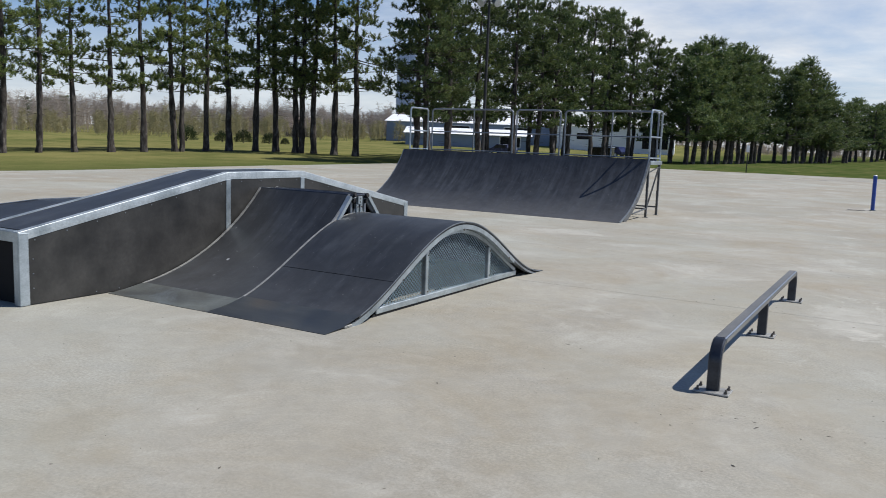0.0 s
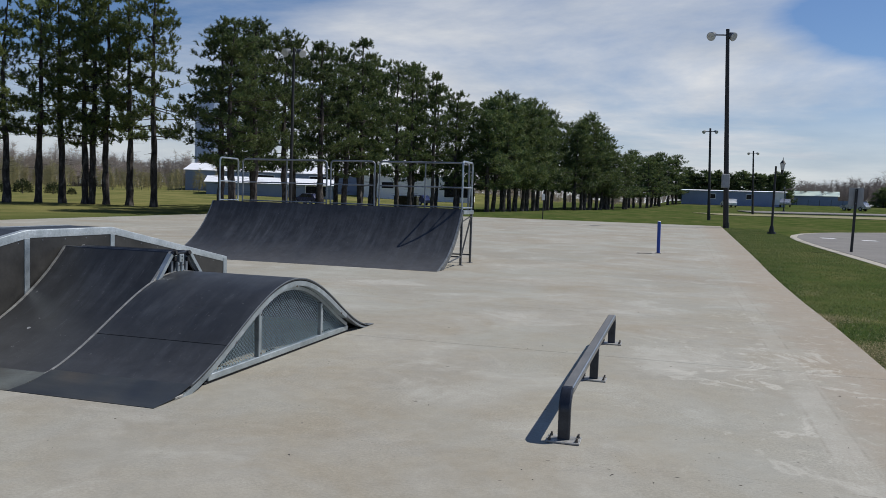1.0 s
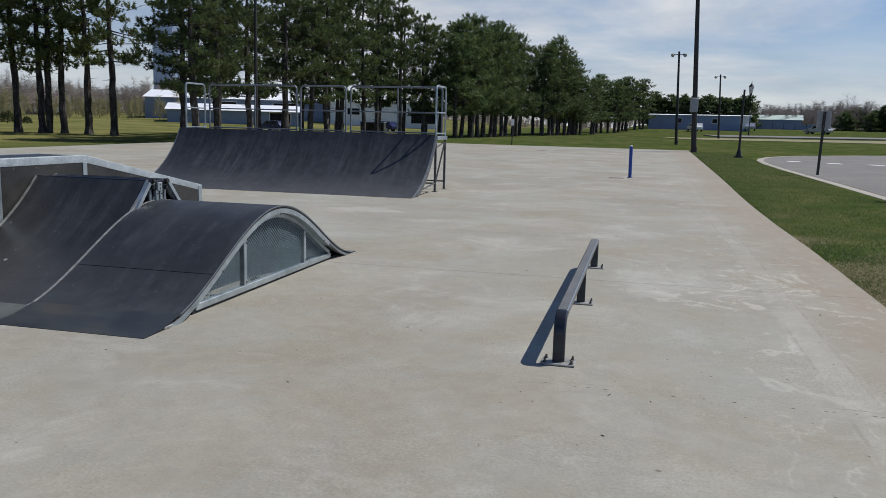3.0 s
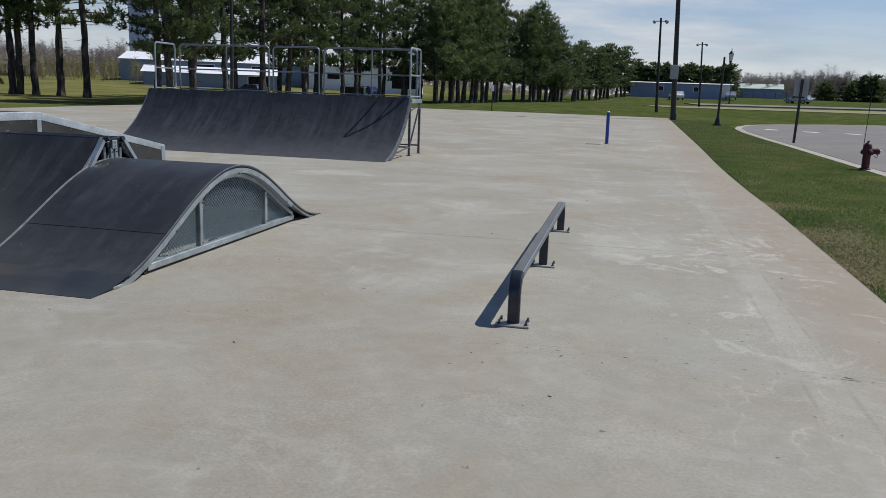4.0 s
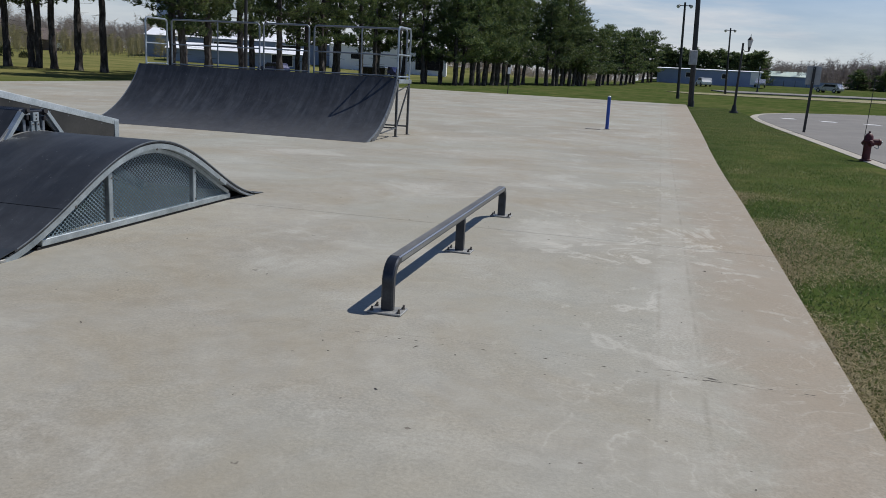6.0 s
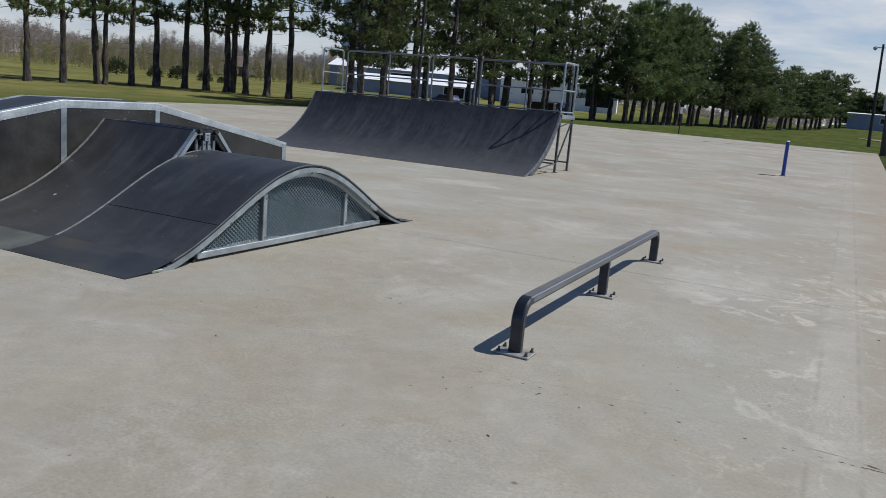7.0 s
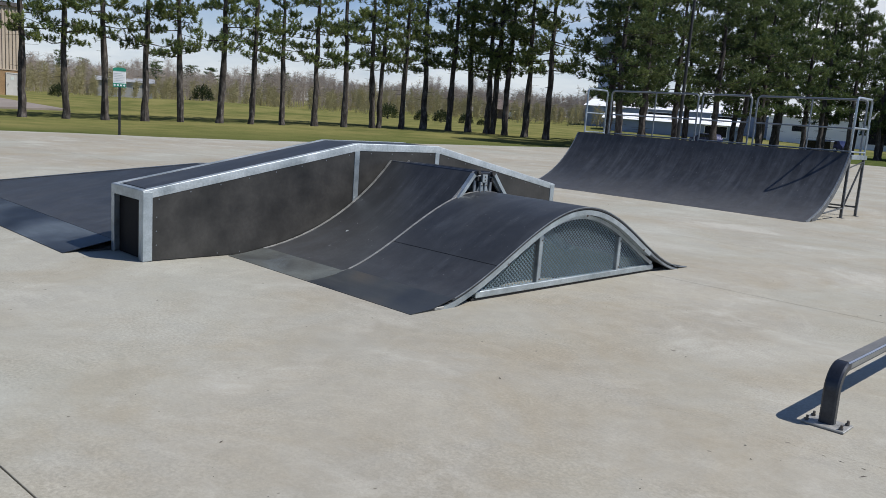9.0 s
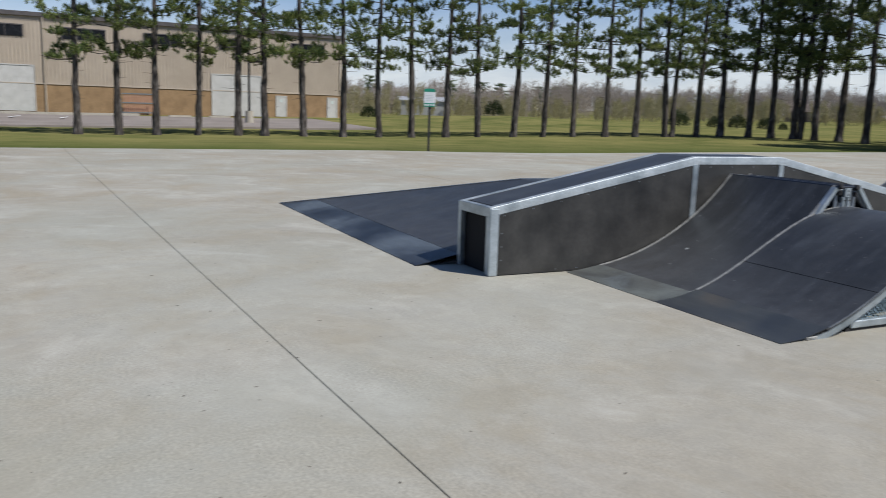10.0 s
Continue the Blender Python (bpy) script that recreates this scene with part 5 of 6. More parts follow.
def pine_parts(owner, seed, height, crown_from, spread, limbs, tufts, needles, material, size=0.30, wide=0.032, clump=0.42, pom=9):
    """A straight pine: tapered trunk, upswept limbs, and needle tufts along their outer ends."""
    r = random.Random(seed)
    sway = [Vector((r.uniform(-1, 1), r.uniform(-1, 1), 0)) * 0.2 for _ in range(4)]

    def axis(z):
        f = z / height
        return sway[0] * f + sway[1] * math.sin(f * 3.1) + sway[2] * math.sin(f * 7) * 0.4 + Vector((0, 0, z))

    bm = bmesh.new()
    seg, rings_ = 9, []
    for k in range(25):
        z = -0.15 + (height * 0.97 + 0.15) * k / 24
        rad = (0.205 * (1 - 0.88 * (z / height)) + (0.05 if k == 0 else 0.0)) * r.uniform(0.90, 1.10)
        c = axis(z) + Vector((r.gauss(0, 1), r.gauss(0, 1), 0)) * 0.018
        rings_.append([bm.verts.new(c + Vector((math.cos(2 * math.pi * j / seg), math.sin(2 * math.pi * j / seg), 0)) * rad * r.uniform(0.86, 1.14)) for j in range(seg)])
    for a, b in zip(rings_, rings_[1:]):
        for j in range(seg):
            bm.faces.new((a[j], a[(j + 1) % seg], b[(j + 1) % seg], b[j]))
    part("trunk", bm, BARK, owner)
    lv, lf, nv, nf = [], [], [], []

    def limb(p, q, rad):
        d = (q - p).normalized()
        s = d.cross(Vector((0.3, 0.2, 1))).normalized()
        t = d.cross(s)
        i = len(lv)
        for c, k in ((p, rad), (q, rad * 0.3)):
            for a in range(3):
                lv.append(tuple(c + (s * math.cos(a * 2.1) + t * math.sin(a * 2.1)) * k))
        for a in range(3):
            b = (a + 1) % 3
            lf.append((i + a, i + b, i + 3 + b, i + 3 + a))

    def tuft(c, way, k):
        """A shoot that turns upwards, set round with needles like a bottle brush."""
        stem = (way * 0.5 + Vector((r.gauss(0, 0.35), r.gauss(0, 0.35), 0.8))).normalized()
        long_ = size * 1.45 * k
        for _ in range(needles):
            h = r.random()
            p = c + stem * (long_ * (h - 0.35))
            out = Vector((r.gauss(0, 1), r.gauss(0, 1), r.gauss(0, 1))).normalized()
            d = (stem * 0.7 + out * (1.0 - 0.4 * h)).normalized()
            s = d.cross(Vector((r.gauss(0, 1), r.gauss(0, 1), r.gauss(0, 1)))).normalized() * wide * k * r.uniform(0.7, 1.3)
            q = p + d * size * 0.95 * k * r.uniform(0.7, 1.15)
            i = len(nv)
            nv.extend((tuple(p - s), tuple(p + s), tuple(q)))
            nf.append((i, i + 1, i + 2))

    whorls = limbs // 4
    full_ = [r.uniform(0.72, 1.18) for _ in range(whorls)]
    first = [r.random() * 6.28 for _ in range(whorls)]
    for k in range(whorls * 4):
        level = k // 4
        f = max(0.0, min(0.99, (level + r.uniform(-0.6, 0.6)) / whorls))
        z = crown_from + (height - crown_from) * f ** 0.95
        reach = spread * (1.0 - 0.80 * f ** 1.8) * full_[level] * r.uniform(0.55, 1.12) * (0.75 if level == 0 else 1.0)
        a = first[level] + (k % 4) * 1.57 + r.uniform(-0.5, 0.5)
        p = axis(min(z, height * 0.97))
        m = p + Vector((math.cos(a) * reach * 0.5, math.sin(a) * reach * 0.5, reach * (r.uniform(-0.16, 0.04) + 0.14 * f)))
        a += r.uniform(-0.5, 0.5)
        q = m + Vector((math.cos(a) * reach * 0.5, math.sin(a) * reach * 0.5, reach * (r.uniform(-0.04, 0.20) + 0.22 * f)))
        limb(p, m, 0.036 * (1 - f) + 0.014)
        limb(m, q, 0.020 * (1 - f) + 0.010)
        n = max(1, round(tufts * (0.35 + 0.65 * reach / spread)))
        for j in range(n):
            g = min(1.0, 0.30 + 0.72 * (j + 0.35 + 0.5 * r.random()) / n)
            on = p.lerp(m, 2 * g) if g < 0.5 else m.lerp(q, 2 * g - 1)
            c = on + Vector((r.gauss(0, 1), r.gauss(0, 1), r.gauss(0.3, 0.4))) * 0.115 * reach
            limb(on - (q - p) * 0.10, c, 0.013)
            big_ = r.uniform(0.75, 1.3) * clump
            for _ in range(max(3, round(pom * big_ * big_ / clump / clump))):
                e = c + Vector((r.gauss(0, 1), r.gauss(0, 1), r.gauss(0.1, 0.45))) * 0.40 * big_
                if needles > 30:
                    limb(c, e, 0.007)
                tuft(e, (e - c).normalized(), r.uniform(0.75, 1.2))
    for k in range(7):
        tuft(axis(height * 0.97) + Vector((r.gauss(0, 0.15), r.gauss(0, 0.15), r.uniform(-0.6, 0.2))), Vector((0, 0, 1)), 1.1)
    # a few dead stubs under the crown
    for k in range(9):
        z = crown_from * r.uniform(0.45, 1.0)
        a = r.random() * 2 * math.pi
        p = axis(z)
        limb(p, p + Vector((math.cos(a), math.sin(a), r.uniform(-0.2, 0.2))) * r.uniform(0.3, 0.8), 0.016)
    tagged(soup("branchwork", lv, lf, BARK, owner), kind="stuff")
    tagged(soup("crown", nv, nf, material, owner), kind="stuff")


ROW_LABEL = "tall thin pine with a bare trunk and sparse crown"
GROVE_LABEL = "tall dense dark green pine in a grove"
kinds = []
for k in range(5):
    t = thing("pine_tree", ROW_LABEL, "tree", (0, 0, 0), 0, "pines along the slab's edge")
    pine_parts(t, 40 + k, 12.3 + 0.4 * k, 3.7 + 0.4 * (k % 3), 2.05, 46, 2.3, 36, NEEDLE, 0.180, 0.0190, 0.46, 8.5)
    kinds.append(t)
full = []
for k in range(3):
    t = thing("pine_tree", "tall pine with a bare trunk and full green crown", "tree", (0, 0, 0), 0, "pines along the slab's edge")
    pine_parts(t, 60 + k, 12.4 + 0.4 * k, 3.6 + 0.3 * k, 2.35, 54, 2.5, 36, NEEDLE, 0.180, 0.0190, 0.48, 8.5)
    full.append(t)
dense = []
for k in range(4):
    t = thing("pine_tree", GROVE_LABEL, "tree", (0, 0, 0), 0, "pines of the grove")
    pine_parts(t, 80 + k, 11.6 + 0.45 * k, 2.9 + 0.5 * (k % 2), 2.6, 54, 2.7, 32, NEEDLE_DARK, 0.215, 0.0215, 0.47, 7)
    dense.append(t)
afar = []
for k in range(4):
    t = thing("pine_tree", GROVE_LABEL, "tree", (0, 0, 0), 0, "pines of the grove")
    pine_parts(t, 100 + k, 10.9 + 0.45 * k, 2.5 + 0.4 * (k % 2), 2.5, 50, 2.7, 15, NEEDLE_DARK, 0.36, 0.034, 0.48, 6)
    afar.append(t)

tiny = []
for k in range(3):
    t = thing("pine_tree", "small dark evergreen tree far behind the lawn", "tree", (0, 0, 0), 0, "far evergreens")
    pine_parts(t, 120 + k, 10.9 + 0.4 * k, 1.0, 2.7, 40, 2.8, 14, NEEDLE_DARK, 0.50, 0.075, 0.55, 6)
    tiny.append(t)

used = set()


def plant(stock, index, x, y, scale, turn):
    src = stock[index % len(stock)]
    m = pose(x, y, land(x, y) + 0.02, 0, 0, turn)
    if src.name in used:
        ob = copy_thing(src, m)
    else:
        used.add(src.name)
        src.matrix_basis = m
        ob = src
    ob.scale = (scale, scale, scale)
    return ob


ROW_Y = [1.4, 3.33, 5.19, 7.27, 9.39, 10.8, 12.95, 15.25, 17.4, 19.4, 21.6, 23.7, 26.1, 28.25, 30.5, 32.95, 35.25, 37.75, 38.2, 40.3]
for k, y in enumerate(ROW_Y):
    plant(kinds, k * 3, -44.9 + 0.05 * y + rng.uniform(-0.1, 0.1), y, rng.uniform(0.92, 1.08), rng.uniform(0, 360))
# two of them lean apart from one foot
for ob in scene.objects:
    if ob.name.startswith("pine_tree") and ob.parent is None and 37.3 < ob.location.y < 38.9 and ob.location.x < -40:
        ob.rotation_euler.rotate(Euler((radians(2.4 if ob.location.y < 38.0 else -1.2), 0, 0)))
for k, (x, y) in enumerate([(-43.28, 42.91), (-42.36, 44.69), (-41.21, 45.66), (-39.53, 45.86), (-39.0, 45.88), (-38.12, 46.26), (-36.41, 46.49), (-34.44, 46.41)]):
    plant(full if k % 2 else kinds, k, x, y, rng.uniform(0.97, 1.06), rng.uniform(0, 360)).scale = (1.22, 1.22, rng.uniform(1.14, 1.24))
FRONT = [(-25.5, 41.7), (-25.66, 44.28), (-25.68, 48.65), (-25.31, 53.32), (-24.9, 56.31), (-24.57, 58.9), (-23.55, 64.49), (-22.46, 71.19), (-21.2, 74.8)]
for k, (x, y) in enumerate(FRONT):
    tree_ = plant(dense, k, x, y, rng.uniform(0.98, 1.08), rng.uniform(0, 360))
    if y < 60:
        tree_.scale = (1.16, 1.16, rng.uniform(0.92, 0.99))
    if y > 46:
        plant(dense, k + 1, x - 3.0 + rng.uniform(-0.7, 0.7), y + 2.0 + rng.uniform(-1, 1), rng.uniform(0.96, 1.1), rng.uniform(0, 360))
# three more clumps of the grove, each in rows: end of the first, the second, the small last ones
CLUMPS = [((-18.78, 77.0), (-15.48, 96.0), 11, 0.97, 1.04, 2), ((-13.24, 103.0), (-9.70, 117.0), 9, 0.98, 1.04, 2), ((-8.61, 122.0), (-8.13, 125.0), 2, 0.66, 0.74, 2),
          ((-5.90, 137.0), (-4.22, 143.0), 3, 0.72, 0.80, 2), ((-2.68, 154.0), (-1.49, 158.0), 3, 0.72, 0.79, 2), ((0.9, 188.0), (1.5, 190.0), 1, 0.66, 0.70, 1)]
for (ax, ay), (bx, by), n, low, high, deep in CLUMPS:
    for k in range(n):
        f = k / max(1, n - 1)
        for row in range(deep if k % 2 == 0 or n < 4 else 1):
            x, y = ax + (bx - ax) * f - 3.1 * row + rng.uniform(-0.25, 0.25), ay + (by - ay) * f + 1.2 * row + rng.uniform(-0.4, 0.4)
            taper = 0.92 if k == 0 and n > 4 else min(1.0, 1.0 - 0.09 * (k - 4)) if n == 9 else 1.0
            plant(afar, k + 2 * row, x, y, 1.0, rng.uniform(0, 360)).scale = (1.16, 1.16, rng.uniform(low, high) * taper)

for k, (x, y) in enumerate([(-26.69, 42.29), (-27.2, 46.86), (-25.61, 61.19), (-25.07, 62.98), (-23.86, 68.78), (-24.72, 71.96)]):
    plant(dense, k + 1, x, y, rng.uniform(1.0, 1.08), rng.uniform(0, 360)).scale = (1.15, 1.15, 0.94 if y < 50 else 1.10)

# far dark evergreens behind the blue building
for k in range(20):
    x = -0.2 + 1.12 * k + rng.uniform(-0.8, 0.8)
    s_ = rng.uniform(0.52, 0.64)
    plant(tiny, k, x, 186 + rng.uniform(-4, 6), s_, rng.uniform(0, 360)).scale = (s_ * 1.9, s_ * 1.9, s_)
for k in range(52):
    x = 39 + 1.3 * k + rng.uniform(-0.6, 0.6)
    y = 176 + rng.uniform(-5, 7) + 0.22 * x
    ob = plant(tiny, k, x, y, 1.0, rng.uniform(0, 360))
    s_ = rng.uniform(0.44, 0.60)
    ob.scale = (s_ * 2.1, s_ * 2.1, s_)
    ob.location.z -= 1.3


def bare_woods(name, label, spots, material, high, seed):
    """Leafless far trees: thin stems that fork upwards, all in one mesh."""
    r = random.Random(seed)
    v, f = [], []
    for x, y in spots:
        z0 = land(x, y) - 0.2
        h = high * r.uniform(0.72, 1.05) * (0.85 + 0.5 * noise.noise(Vector((x * 0.05, y * 0.05, 3.0)))) * (1.18 if r.random() < 0.06 else 1.0)
        side = Vector((-y, x, 0)).normalized()
        for _ in range(3):
            lean = r.uniform(-0.12, 0.12)
            top = Vector((x, y, z0)) + side * (lean * h) + Vector((0, 0, h * r.uniform(0.66, 0.86)))
            i = len(v)
            b = Vector((x, y, z0)) + side * r.uniform(-0.8, 0.8)
            v.extend((tuple(b - side * 0.032), tuple(b + side * 0.032), tuple(top)))
            f.append((i, i + 1, i + 2))
            for _ in range(110):
                g = r.uniform(0.12, 1.0) ** 0.8
                p = b.lerp(top, g)
                q = p + side * r.uniform(-1, 1) * h * 0.155 * math.sin(2.0 * g * g + 0.45) + Vector((r.uniform(-0.5, 0.5), r.uniform(-0.5, 0.5), h * r.uniform(-0.01, 0.11)))
                s = (q - p).cross(Vector((x, y, 0))).normalized() * r.uniform(0.010, 0.024)
                i = len(v)
                v.extend((tuple(p - s), tuple(p + s), tuple(q)))
                f.append((i, i + 1, i + 2))
    return tagged(soup(name, v, f, material), label, "woods", kind="stuff")


def arc(n, a0, a1, d0, d1, seed):
    r = random.Random(seed)
    out = []
    for _ in range(n):
        a, d = radians(r.uniform(a0, a1)), r.uniform(d0, d1)
        out.append((d * math.cos(a), d * math.sin(a)))
    return out


bare_woods("far_woods", "grey-brown leafless woods far behind the lawn", arc(1500, 118, 182, 150, 215, 1), TWIG, 8.6, 2)
bare_woods("budding_woods", "yellow-green budding shrubs before the far woods", arc(420, 122, 180, 130, 165, 3), BUD, 5.4, 4)
bare_woods("far_woods", "grey-brown leafless woods far behind the grove", arc(420, 88, 119, 205, 240, 9), TWIG, 5.0, 10)
bare_woods("far_woods", "grey-brown leafless trees behind the far road", arc(760, 60, 84, 190, 240, 5), TWIG_GREY, 7.8, 6)

for k, (x, y, s_) in enumerate([(-150, 95, 0.62), (-147, 97, 0.60), (-146, 100.5, 0.62), (-158, 77.5, 0.66), (-155, 83.5, 0.70), (-153, 87, 0.66), (-161, 60, 0.72), (-160, 64, 0.6)]):
    plant(afar, k, x, y, s_, 40 * k).scale = (s_ * 1.55, s_ * 1.55, s_ * 0.90)

shrub = thing("evergreen_shrub", "round dark evergreen shrub on the lawn", "shrub", (-71.3, 73.0, land(-71.3, 73.0)), 0, "shrubs behind the pines")


def shrub_parts(owner, seed):
    r = random.Random(seed)
    v, f = [], []
    for _ in range(1500):
        d = Vector((r.gauss(0, 1), r.gauss(0, 1), abs(r.gauss(0, 0.9)))).normalized()
        p = Vector((d.x * 1.1, d.y * 1.1, 0.1 + d.z * 1.5)) * r.uniform(0.55, 1.0)
        s = d.cross(Vector((r.gauss(0, 1), r.gauss(0, 1), 1))).normalized() * 0.035
        q = p + d * r.uniform(0.08, 0.22) + Vector((r.gauss(0, 0.06), r.gauss(0, 0.06), 0.08))
        i = len(v)
        m = p.lerp(q, 0.5)
        v.extend((tuple(p), tuple(m - s), tuple(q), tuple(m + s)))
        f.append((i, i + 1, i + 2, i + 3))
    tagged(soup("foliage", v, f, SHRUB, owner), kind="stuff")
    part("stem", rod((0, 0, -0.1), (0, 0, 0.9), 0.09, 0.04, 7), BARK, owner)


shrub_parts(shrub, 3)
for x, y, s in ((-73.0, 71.2, 0.85), (-69.2, 75.3, 0.85), (-68.3, 77.2, 0.5), (-85.2, 47.9, 1.1), (-73.0, 65.6, 1.15), (-92.7, 34.7, 0.9)):
    c = copy_thing(shrub, pose(x, y, land(x, y), 0, 0, 50 * x))
    c.scale = (s, s, s)

# ---------------------------------------------------------------- beige hall beyond the pines
hall = thing("industrial_hall", "long beige ribbed metal hall on a brown brick base", "building", (-79.76, 26.86, 0.33), math.degrees(math.atan2(-38.0, 2.2)))
HX, HH, HB = 62.0, 7.95, 2.35
part("brick_base", box(0, HX, -18, 0.06, -0.6, HB, 0), BRICK, hall, "brown masonry base course")
part("upper_wall", box(0, HX, -18, -0.02, HB, HH), SIDING, hall)
bm = bmesh.new()
for k in range(int(HX / 0.30)):
    x = 0.1 + 0.30 * k
    box(x, x + 0.11, -0.03, 0.055, HB + 0.06, HH, 0, bm)
part("siding_ribs", bm, SIDING, hall, "ribs of the metal siding")
part("base_ledge", box(-0.03, HX, -0.02, 0.12, HB, HB + 0.07), SIDING, hall)
part("roof_edge", box(-0.2, HX, -18.2, 0.25, HH, HH + 0.35), ROOFEDGE, hall)
part("corner_trim", box(-0.06, 0.16, -0.1, 0.115, HB + 0.075, HH), SIDING, hall)


def hall_opening(name, x0, x1, z0, z1, material, label):
    o = part(name, box(x0, x1, 0.055, 0.10, z0, z1), material, hall, label)
    w = 0.09
    for a, b, c, d in ((x0 - w, x0, z0, z1 + w), (x1, x1 + w, z0, z1 + w), (x0, x1, z1, z1 + w)):
        part("frame", box(a, b, 0.055, 0.14, c, d), DOORPAINT if material is not DARKGLASS else ROOFEDGE, o)
    return o


for x0, x1 in ((1.86, 5.16), (9.5, 12.15), (15.6, 18.9), (22.2, 25.6), (28.66, 32.6)):
    w = hall_opening("window", x0, x1, 6.25, 7.15, DARKGLASS, "dark ribbon window")
    for f in (0.33, 0.66):
        part("mullion", box(x0 + (x1 - x0) * f - 0.03, x0 + (x1 - x0) * f + 0.03, 0.10, 0.13, 6.25, 7.15), ROOFEDGE, w)
for x0 in (0.46, 5.79):
    d = hall_opening("door", x0, x0 + 0.93, 0.1, 2.04, DOORPAINT, "pale grey steel door")
    part("handle", rod((x0 + 0.82, 0.11, 1.1), (x0 + 0.82, 0.17, 1.1), 0.04, seg=8), ROOFEDGE, d)
    part("door_sign", box(x0 + 0.32, x0 + 0.62, 0.105, 0.11, 1.5, 1.8), SIGNBAR, d)
for x0 in (8.33, 27.98):
    d = hall_opening("loading_door", x0, x0 + 4.6, 0.05, 3.85, DOORPAINT, "pale sectional loading door")
    for k in range(1, 7):
        part("panel_seam", box(x0, x0 + 4.6, 0.10, 0.106, 0.05 + 0.57 * k, 0.065 + 0.57 * k), DOORPAINT, d)
gate = part("yard_gate", box(18.2, 18.3, 0.8, 1.0, 0.0, 1.9), RUST, hall, "rusty barred yard gate")
for k in range(16):
    part("gate_bar", box(18.3 + 0.17 * k, 18.38 + 0.17 * k, 0.86, 0.92, 0.1, 1.8), RUST, gate)
for z in (0.1, 0.95, 1.75):
    part("gate_rail", box(18.2, 21.1, 0.93, 0.98, z, z + 0.10), GALV_DULL, gate)
part("downspout", rod((27.1, 0.16, 0.0), (27.1, 0.16, HH), 0.07, seg=8), SIDING, hall)
yard_pole = thing("yard_light", "slim grey yard light on a white concrete base", "light pole", (-60.75, 13.48, land(-60.75, 13.48)))
part("shaft", rod((0, 0, 0.7), (0, 0, 7.2), 0.10, 0.07, 10), DARKPOLE, yard_pole)
part("footing", rod((0, 0, -0.1), (0, 0, 0.95), 0.32, 0.30, 12), KERB, yard_pole)

# ---------------------------------------------------------------- far buildings
def shed(name, label, place, turn, wide, deep, eaves, ridge, wall, roof, openings=()):
    b = thing(name, label, "building", place, turn)
    part("wall", box(-wide / 2, wide / 2, -deep / 2, deep / 2, -1.8, eaves), wall, b)
    bm = bmesh.new()
    o = 0.35
    ends = []
    for x in (-wide / 2 - o, wide / 2 + o):
        ends.append([bm.verts.new(p) for p in ((x, -deep / 2 - o, eaves), (x, 0, ridge), (x, deep / 2 + o, eaves), (x, 0, eaves - 0.05))])
    a, c = ends
    for k in range(4):
        bm.faces.new((a[k], a[(k + 1) % 4], c[(k + 1) % 4], c[k]))
    bm.faces.new(a[::-1])
    bm.faces.new(c)
    part("roof", bm, roof, b)
    for kind_, x0, x1, z0, z1, m in openings:
        o_ = part(kind_, box(x0, x1, -deep / 2 - 0.05, -deep / 2 - 0.02, z0, z1), m, b)
        part("frame", box(x0 - 0.1, x1 + 0.1, -deep / 2 - 0.03, -deep / 2 - 0.005, z0 - 0.1, z1 + 0.1), PALEWALL, o_)
    return b


def far_place(dx, dy, dist):
    n = math.hypot(dx, dy)
    return (dx / n * dist, dy / n * dist)


x, y = far_place(-0.4644, 0.8856, 150)
shed("warehouse", "blue-grey warehouse with a bright white roof", (x, y, land(x, y)), 26, 33, 20, 3.1, 4.6, BLUEWALL, WHITEROOF,
     [("door", -6, -2, 0, 2.6, DARKGLASS), ("door", 4, 8, 0, 2.6, DARKGLASS)])
x, y = far_place(-0.4798, 0.8776, 128)
shed("warehouse", "low blue-grey shed with a white roof", (x, y, land(x, y)), 27, 19, 9, 1.7, 2.7, BLUEWALL, WHITEROOF,
     [("door", 5, 8, 0, 1.5, DARKGLASS)])
x, y = far_place(-0.3147, 0.9493, 140)
shed("warehouse", "pale grey hall with a dark doorway", (x, y, land(x, y) + 0.55), 14, 19, 12, 3.4, 4.2, PALEWALL, WHITEROOF,
     [("doorway", 4.5, 8.5, 0, 2.6, DARKGLASS), ("window", -6, -4, 1.2, 2.2, DARKGLASS)])
x, y = 9.4, 168.3
shed("warehouse", "long blue metal building with a low roof", (x, y, land(x, y) + 0.25), -5, 18.6, 12, 2.35, 2.6, BRIGHTBLUE, WHITEROOF,
     [("window", -4, -3.1, 0.9, 1.7, DARKGLASS), ("window", 2.5, 3.4, 0.9, 1.7, DARKGLASS), ("door", 7.6, 9.1, 0.1, 2.15, PALEWALL)])
shed("warehouse", "low shed with a pale green roof", (27.6, 191, land(27.6, 191)), -8, 8.5, 8, 1.9, 3.0, BLUEWALL, GREENROOF)
low = thing("yard_wall", "low dark blue-grey sheet wall beside the green-roofed shed", "wall", (28.5, 184, land(28.5, 184)), -8)
for k in range(7):
    part("sheet", box(-7.7 + 2.2 * k, -5.53 + 2.2 * k, -0.05, 0.05, -0.8, 1.15, 0.01), BLUEWALL, low)
for k in range(8):
    part("post", box(-7.76 + 2.2 * k, -7.66 + 2.2 * k, -0.10, -0.04, -0.8, 1.25, 0.01), SIGNWHITE if k == 0 else ROOFEDGE, low)
x, y = far_place(-0.6458, 0.7631, 160)
shed("house", "brown single-storey house with a hipped roof", (x, y, land(x, y)), 38, 6.6, 6, 1.7, 3.7, BROWNROOF, BROWNROOF,
     [("window", -2, -1, 0.5, 1.2, PALEWALL), ("window", 1, 2, 0.5, 1.2, PALEWALL)])

